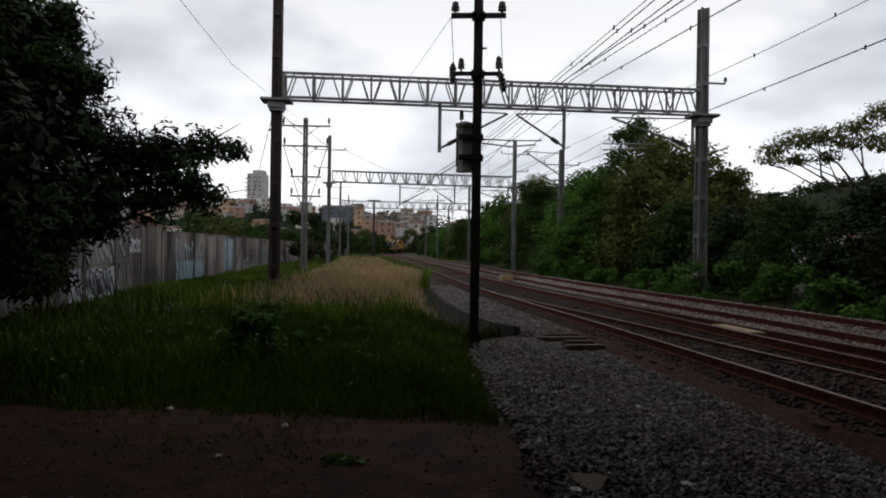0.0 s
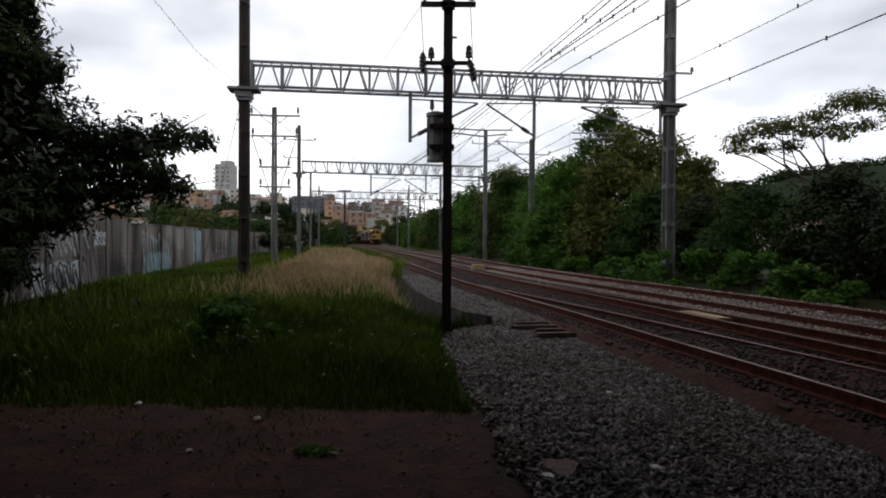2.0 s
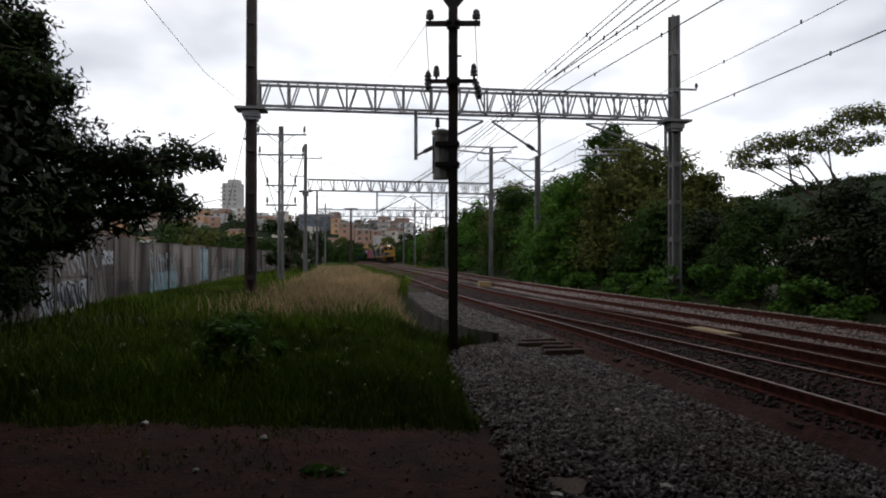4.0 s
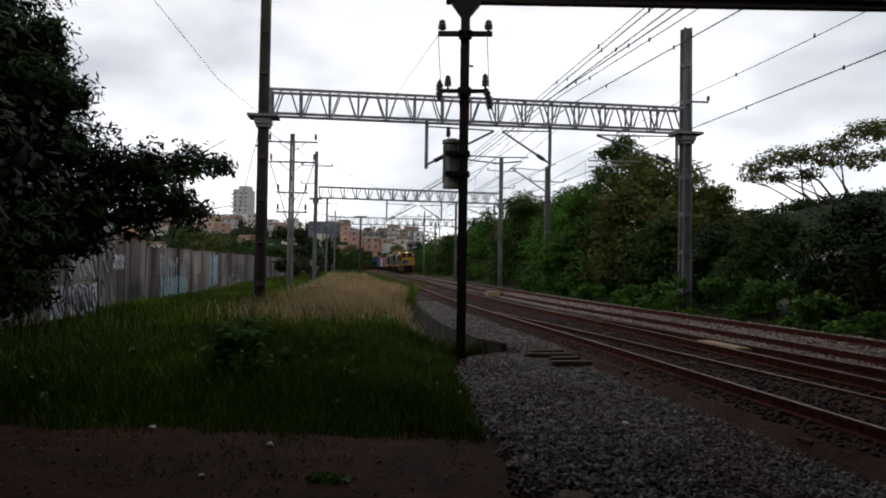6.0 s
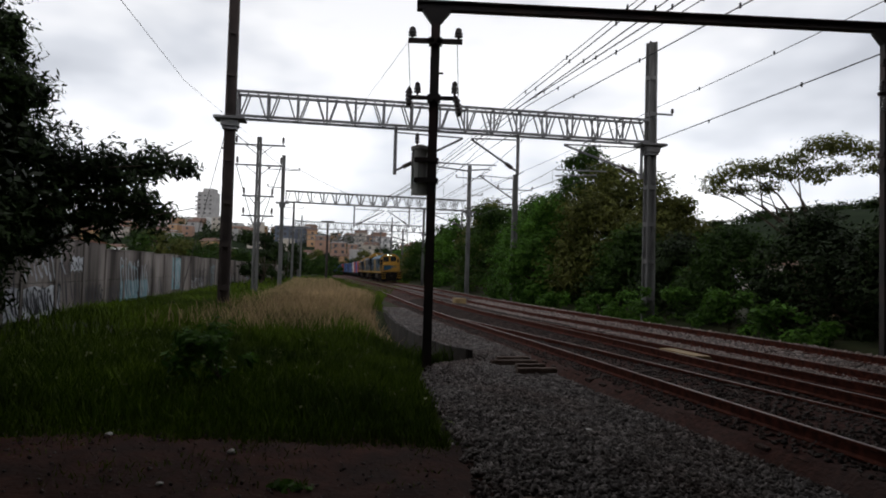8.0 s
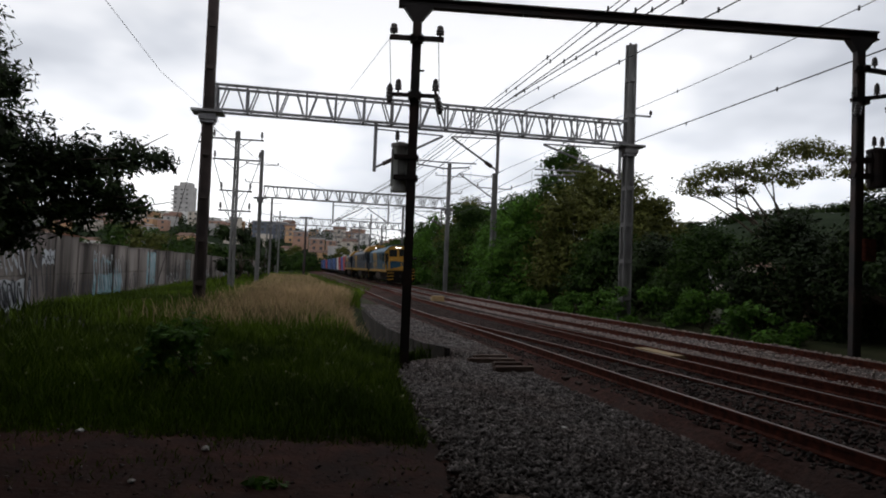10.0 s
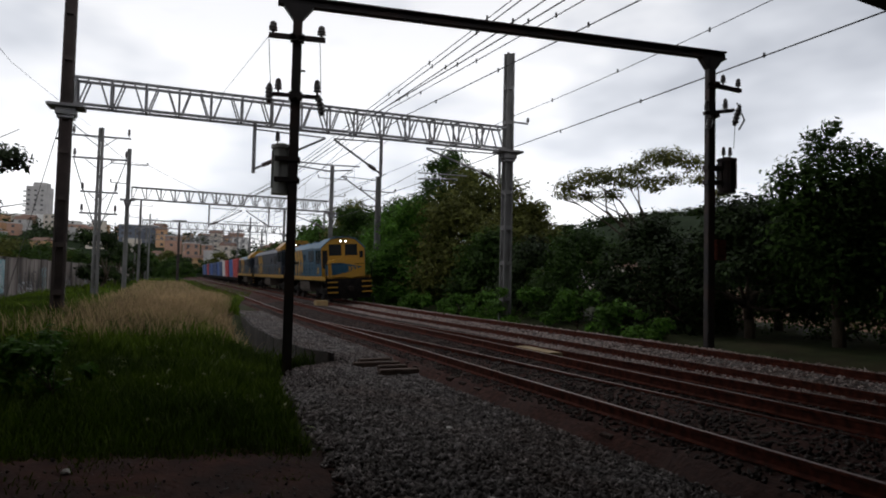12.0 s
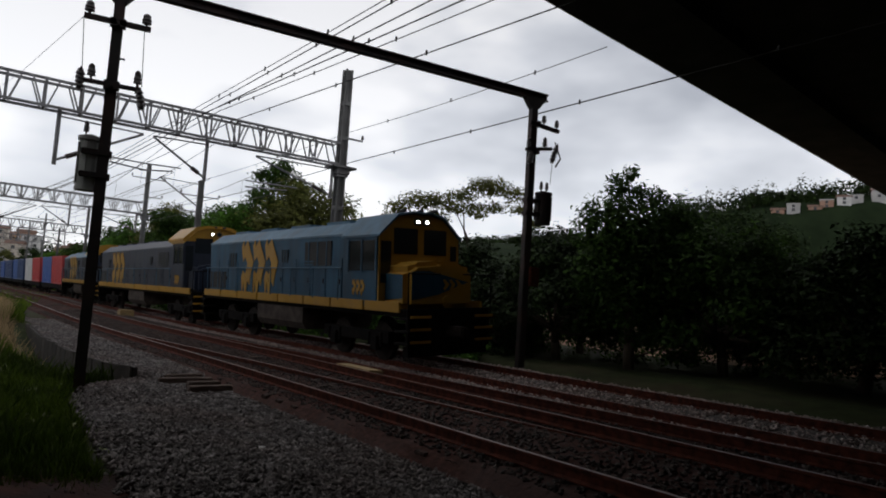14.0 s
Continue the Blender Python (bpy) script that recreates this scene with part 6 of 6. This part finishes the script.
    for sy in (-1, 1):
        bm = bmesh.new()
        box(bm, (xc1 + 0.06, sy * 1.18, cab_h - 1.55), (0.03, 0.34, 1.3), bevel=0.012)
        door = part("front_door", bm, M_YELLOW if yellow_front and sy > 0 else M_GLASS, front)
        if sy > 0:
            bm = bmesh.new()
            box(bm, (xc1 + 0.075, sy * 1.18, cab_h - 1.22), (0.02, 0.24, 0.5), bevel=0.008)
            part("door_window", bm, M_GLASS, door)
        bm = bmesh.new()
        box(bm, ((xc0 + xc1) / 2 + 0.15, sy * (C + 0.005), cab_h - 1.35), (1.35, 0.03, 0.95), bevel=0.012)
        w = part("side_window", bm, M_GLASS, cab)
        for dx in (-0.72, 0.0, 0.72):
            bm = bmesh.new()
            box(bm, ((xc0 + xc1) / 2 + 0.15 + dx, sy * (C + 0.02), cab_h - 1.35), (0.06, 0.04, 1.05))
            part("window_frame", bm, body, w)
        bm = bmesh.new()
        arrows(bm, (xc0 + xc1) / 2 - 0.35, 2.15, 0.42, sy * (C + 0.006) + (0 if sy > 0 else -0.012), 0.012)
        part("emblem", bm, M_YELLOW, cab, "small yellow arrowhead emblem")
    for yy in (-0.16, 0.16):
        bm = bmesh.new()
        rod(bm, (xc1 + 0.04, yy, cab_h - 0.24), (xc1 + 0.12, yy, cab_h - 0.24), 0.115, 0.125, 14)
        lamp = part("headlight", bm, M_BLACKHOLE, front)
        bm = bmesh.new()
        rod(bm, (xc1 + 0.115, yy, cab_h - 0.24), (xc1 + 0.135, yy, cab_h - 0.24), 0.05, 0.047, 14)
        part("lens", bm, M_LIGHT if lights and (yellow_front or yy < 0) else M_GLASS, lamp)
    if not yellow_front:
        bm = bmesh.new()
        prism(bm, [(-C - 0.06, cab_h - 0.66), (C + 0.06, cab_h - 0.66), (C + 0.06, cab_h - 0.5), (0.9, cab_h + 0.1), (0.4, cab_h + 0.2), (-0.4, cab_h + 0.2), (-0.9, cab_h + 0.1), (-C - 0.06, cab_h - 0.5)], xc0 - 0.5, xc1 + 0.06)
        part("roof_cap", bm, M_YELLOW, t, "bright yellow cab roof cap")
    for k, yy in enumerate((-0.45, 0.0, 0.35)):
        bm = bmesh.new()
        rod(bm, (xc1 - 0.5, yy, cab_h + 0.05), (xc1 - 0.1 + 0.2 * k, yy, cab_h + 0.13), 0.03, 0.06, 10)
        part("horn", bm, M_BLACKHOLE, t)
    # short nose, rounded top and corners
    N = 1.18
    nz = 3.02
    bm = bmesh.new()
    prism(bm, [(-N, 1.53), (N, 1.53), (N, nz - 0.3), (N * 0.72, nz - 0.08), (0, nz), (-N * 0.72, nz - 0.08), (-N, nz - 0.3)], xc1 + 0.05, xn)
    bmesh.ops.bevel(bm, geom=[e for e in bm.edges if all(v.co.x > xn - 0.01 for v in e.verts) or (abs(e.verts[0].co.x - e.verts[1].co.x) > 0.5)], offset=0.16, segments=4, affect="EDGES")
    nose = part("nose", bm, M_YELLOW if yellow_front else body, t, "blue and yellow rounded nose" if yellow_front else "")
    if yellow_front:
        # blue wedge that wraps from the nose's sides to a point on its front
        for sy in (-1, 1):
            bm = bmesh.new()
            flat(bm, [(xc1 + 0.06, 1.78), (xn - 0.17, 1.86), (xn - 0.17, nz - 0.46), (xc1 + 0.06, nz - 0.42)], "y", sy * N + (0.002 if sy > 0 else -0.01), 0.008)
            part("side_panel", bm, M_BLUE, nose, "blue panel on the nose's side")
    bm = bmesh.new()
    flat(bm, [(-N + 0.17, 1.80), (-N + 0.17, nz - 0.36), (-0.45, nz - 0.33), (N - 0.24, 2.36), (-0.1, 1.98)], "x", xn + 0.002, 0.008)
    part("chevron", bm, M_BLUE if yellow_front else body, nose, "dark blue chevron on the nose")
    bm = bmesh.new()
    for k in range(3):
        oy = 0.02 + k * 0.22
        flat(bm, [(oy, 2.42), (oy + 0.08, 2.44), (oy + 0.24, 2.28), (oy + 0.08, 2.1), (oy + 0.02, 2.14), (oy + 0.1, 2.28)], "x", xn + 0.011, 0.006)
    part("emblem", bm, M_YELLOW, nose)
    bm = bmesh.new()
    rod(bm, (xn - 0.02, 0.2, 1.74), (xn + 0.04, 0.2, 1.74), 0.2, seg=16)
    part("coupler_plate", bm, M_YELLOW, nose)
    # end platforms, steps, pilot and couplers
    for sx in (-1, 1):
        bm = bmesh.new()
        box(bm, (sx * (h - 0.28), 0, 1.0), (0.12, 2.8, 1.15), bevel=0.02)
        pl = part("end_plate", bm, M_UNDER, t)
        for sy in (-1, 1):
            for k in range(3):
                bm = bmesh.new()
                box(bm, (sx * (h - 0.42), sy * 1.16, 0.55 + 0.36 * k), (0.6, 0.62, 0.06))
                part("step", bm, M_UNDER, pl)
                bm = bmesh.new()
                box(bm, (sx * (h - 0.10), sy * 1.08, 0.62 + 0.36 * k), (0.03, 0.66, 0.08), bevel=0.008)
                part("step_edge", bm, M_YELLOW, pl)
            bm = bmesh.new()
            rod(bm, (sx * (h - 0.2), sy * 1.42, 1.3), (sx * (h - 0.2), sy * 1.42, 2.6), 0.022, seg=6)
            rod(bm, (sx * (h - 0.2), sy * 1.42, 2.6), (sx * (h - 0.2), sy * 0.4, 2.6), 0.022, seg=6)
            part("end_rail", bm, M_UNDER, pl)
        bm = bmesh.new()
        prism(bm, [(-1.35, 0.28), (1.35, 0.28), (1.35, 0.55), (-1.35, 0.55)], sx * (h - 0.5), sx * (h - 0.28))
        part("pilot", bm, M_UNDER, t)
        bm = bmesh.new()
        box(bm, (sx * (h + 0.05), 0, 0.9), (0.75, 0.28, 0.3), bevel=0.05)
        part("coupler", bm, M_STEEL, t)
    bm = bmesh.new()
    prism(bm, [(-1.2, 0.5), (1.2, 0.5), (1.33, 0.75), (1.33, 1.3), (-1.33, 1.3), (-1.33, 0.75)], -1.9, 1.6)
    part("fuel_tank", bm, M_TANK, t)
    for sx in (-1, 1):
        bogie(t, sx * (h - 3.2), (-1.1, 1.1), 2.2)
    # low loading-gauge body
    for ob in t.children_recursive:
        if ob.type == "MESH" and not ob.name.startswith(("wheel", "axle", "side_frame", "pilot")):
            ob.data.transform(Matrix.Translation((0, 0, 0.13)) @ Matrix.Diagonal((1, 1, 0.88, 1)))
    VEHICLES.append((t, lead, length))
    return t


VEHICLES = []
locomotive("blue and yellow diesel locomotive with lit headlights", M_BLUE, M_ROOFBLUE, 15.3, 4.26, 4.5, 0, True, True)
locomotive("dark navy diesel locomotive with a yellow cab roof", M_NAVY, M_NAVY, 20.6, 4.35, 4.85, 16.1, False, True)
locomotive("dark navy diesel locomotive behind the first two", M_NAVY, M_ROOFBLUE, 15.6, 4.1, 4.5, 37.4, False, False)


def flat_wagon(lead):
    t = thing("flat_wagon", "grimy flat wagon under containers", "wagon", group="flat wagons")
    L = 13.4
    bm = bmesh.new()
    box(bm, (0, 0, 1.0), (L, 2.5, 0.16), bevel=0.01)
    part("deck", bm, M_UNDER, t)
    for sy in (-1, 1):
        bm = bmesh.new()
        box(bm, (0, sy * 1.15, 0.85), (L, 0.12, 0.36), bevel=0.01)
        part("side_sill", bm, M_UNDER, t)
    for sx in (-1, 1):
        bogie(t, sx * (L / 2 - 2.0), (-0.9, 0.9), 1.8)
        bm = bmesh.new()
        box(bm, (sx * (L / 2 + 0.3), 0, 0.9), (0.7, 0.25, 0.28), bevel=0.04)
        part("coupler", bm, M_STEEL, t)
    VEHICLES.append((t, lead, L))


def container(mat, lead, label):
    """A ribbed steel box, six metres long, carried on a wagon."""
    t = thing("container", label, "container", group="freight containers")
    L, W, z0, z1 = 6.05, 2.44, 1.09, 3.68
    for sy in (-1, 1):
        vs, fs = [], []
        n = 22
        for i in range(n * 4 + 1):
            x = -L / 2 + L * i / (n * 4)
            d = (0.0, 0.0, 0.045, 0.045)[i % 4]
            y = sy * (W / 2 - d)
            vs += [(x, y, z0 + 0.1), (x, y, z1 - 0.1)]
        for i in range(n * 4):
            fs.append((2 * i, 2 * i + 2, 2 * i + 3, 2 * i + 1))
        link("side_panel", vs, fs, mat, t)
        for z in (z0 + 0.06, z1 - 0.06):
            bm = bmesh.new()
            box(bm, (0, sy * (W / 2 - 0.05), z), (L, 0.12, 0.13))
            part("side_rail", bm, mat, t)
    for sx in (-1, 1):
        bm = bmesh.new()
        box(bm, (sx * (L / 2 - 0.04), 0, (z0 + z1) / 2), (0.08, W - 0.02, z1 - z0 - 0.02))
        e = part("end_panel", bm, mat, t)
        for k in range(4):
            bm = bmesh.new()
            rod(bm, (sx * (L / 2 + 0.02), -0.8 + 0.53 * k, z0 + 0.1), (sx * (L / 2 + 0.02), -0.8 + 0.53 * k, z1 - 0.1), 0.025, seg=6)
            part("lock_bar", bm, M_STEEL, e)
        for sy in (-1, 1):
            bm = bmesh.new()
            box(bm, (sx * (L / 2 - 0.08), sy * (W / 2 - 0.07), (z0 + z1) / 2), (0.16, 0.15, z1 - z0))
            part("corner_post", bm, mat, t)
    bm = bmesh.new()
    box(bm, (0, 0, z1 - 0.03), (L - 0.02, W - 0.1, 0.06))
    part("roof_panel", bm, mat, t)
    VEHICLES.append((t, lead, L))


ORDER = (0, 1, 0, 2, 3, 1, 3, 3, 1, 3, 0, 3, 1, 3)
for i in range(7):
    lead = 53.9 + 14.3 * i
    flat_wagon(lead)
    for k in range(2):
        c = ORDER[2 * i + k]
        container(M_CONT[c], lead + 0.5 + 6.3 * k, ("red ribbed freight container on a flat wagon", "blue ribbed freight container on a flat wagon", "pale ribbed freight container on a flat wagon", "navy ribbed freight container on a flat wagon")[c])

# the train's front passes this place at the end, at a steady speed
FRONT_END, SPEED = 15.1, 13.0


def motions():
    for ob, lead, length in VEHICLES:
        keys = []
        for k in range(29):
            t = k / 2
            s = s_at(FRONT_END) + SPEED * (14 - t) + lead
            x0, y0, _a = on_track(s)
            x1, y1, _a = on_track(s + length)
            a = math.degrees(math.atan2(y0 - y1, x0 - x1))
            keys.append((t, pose((x0 + x1) / 2, (y0 + y1) / 2, 0.05 + (fall(y0) + fall(y1)) / 2, 0, 0, a) @ pose(0, 0, 0, 3.5, 0, 0)))
        walk(ob, keys)


motions()
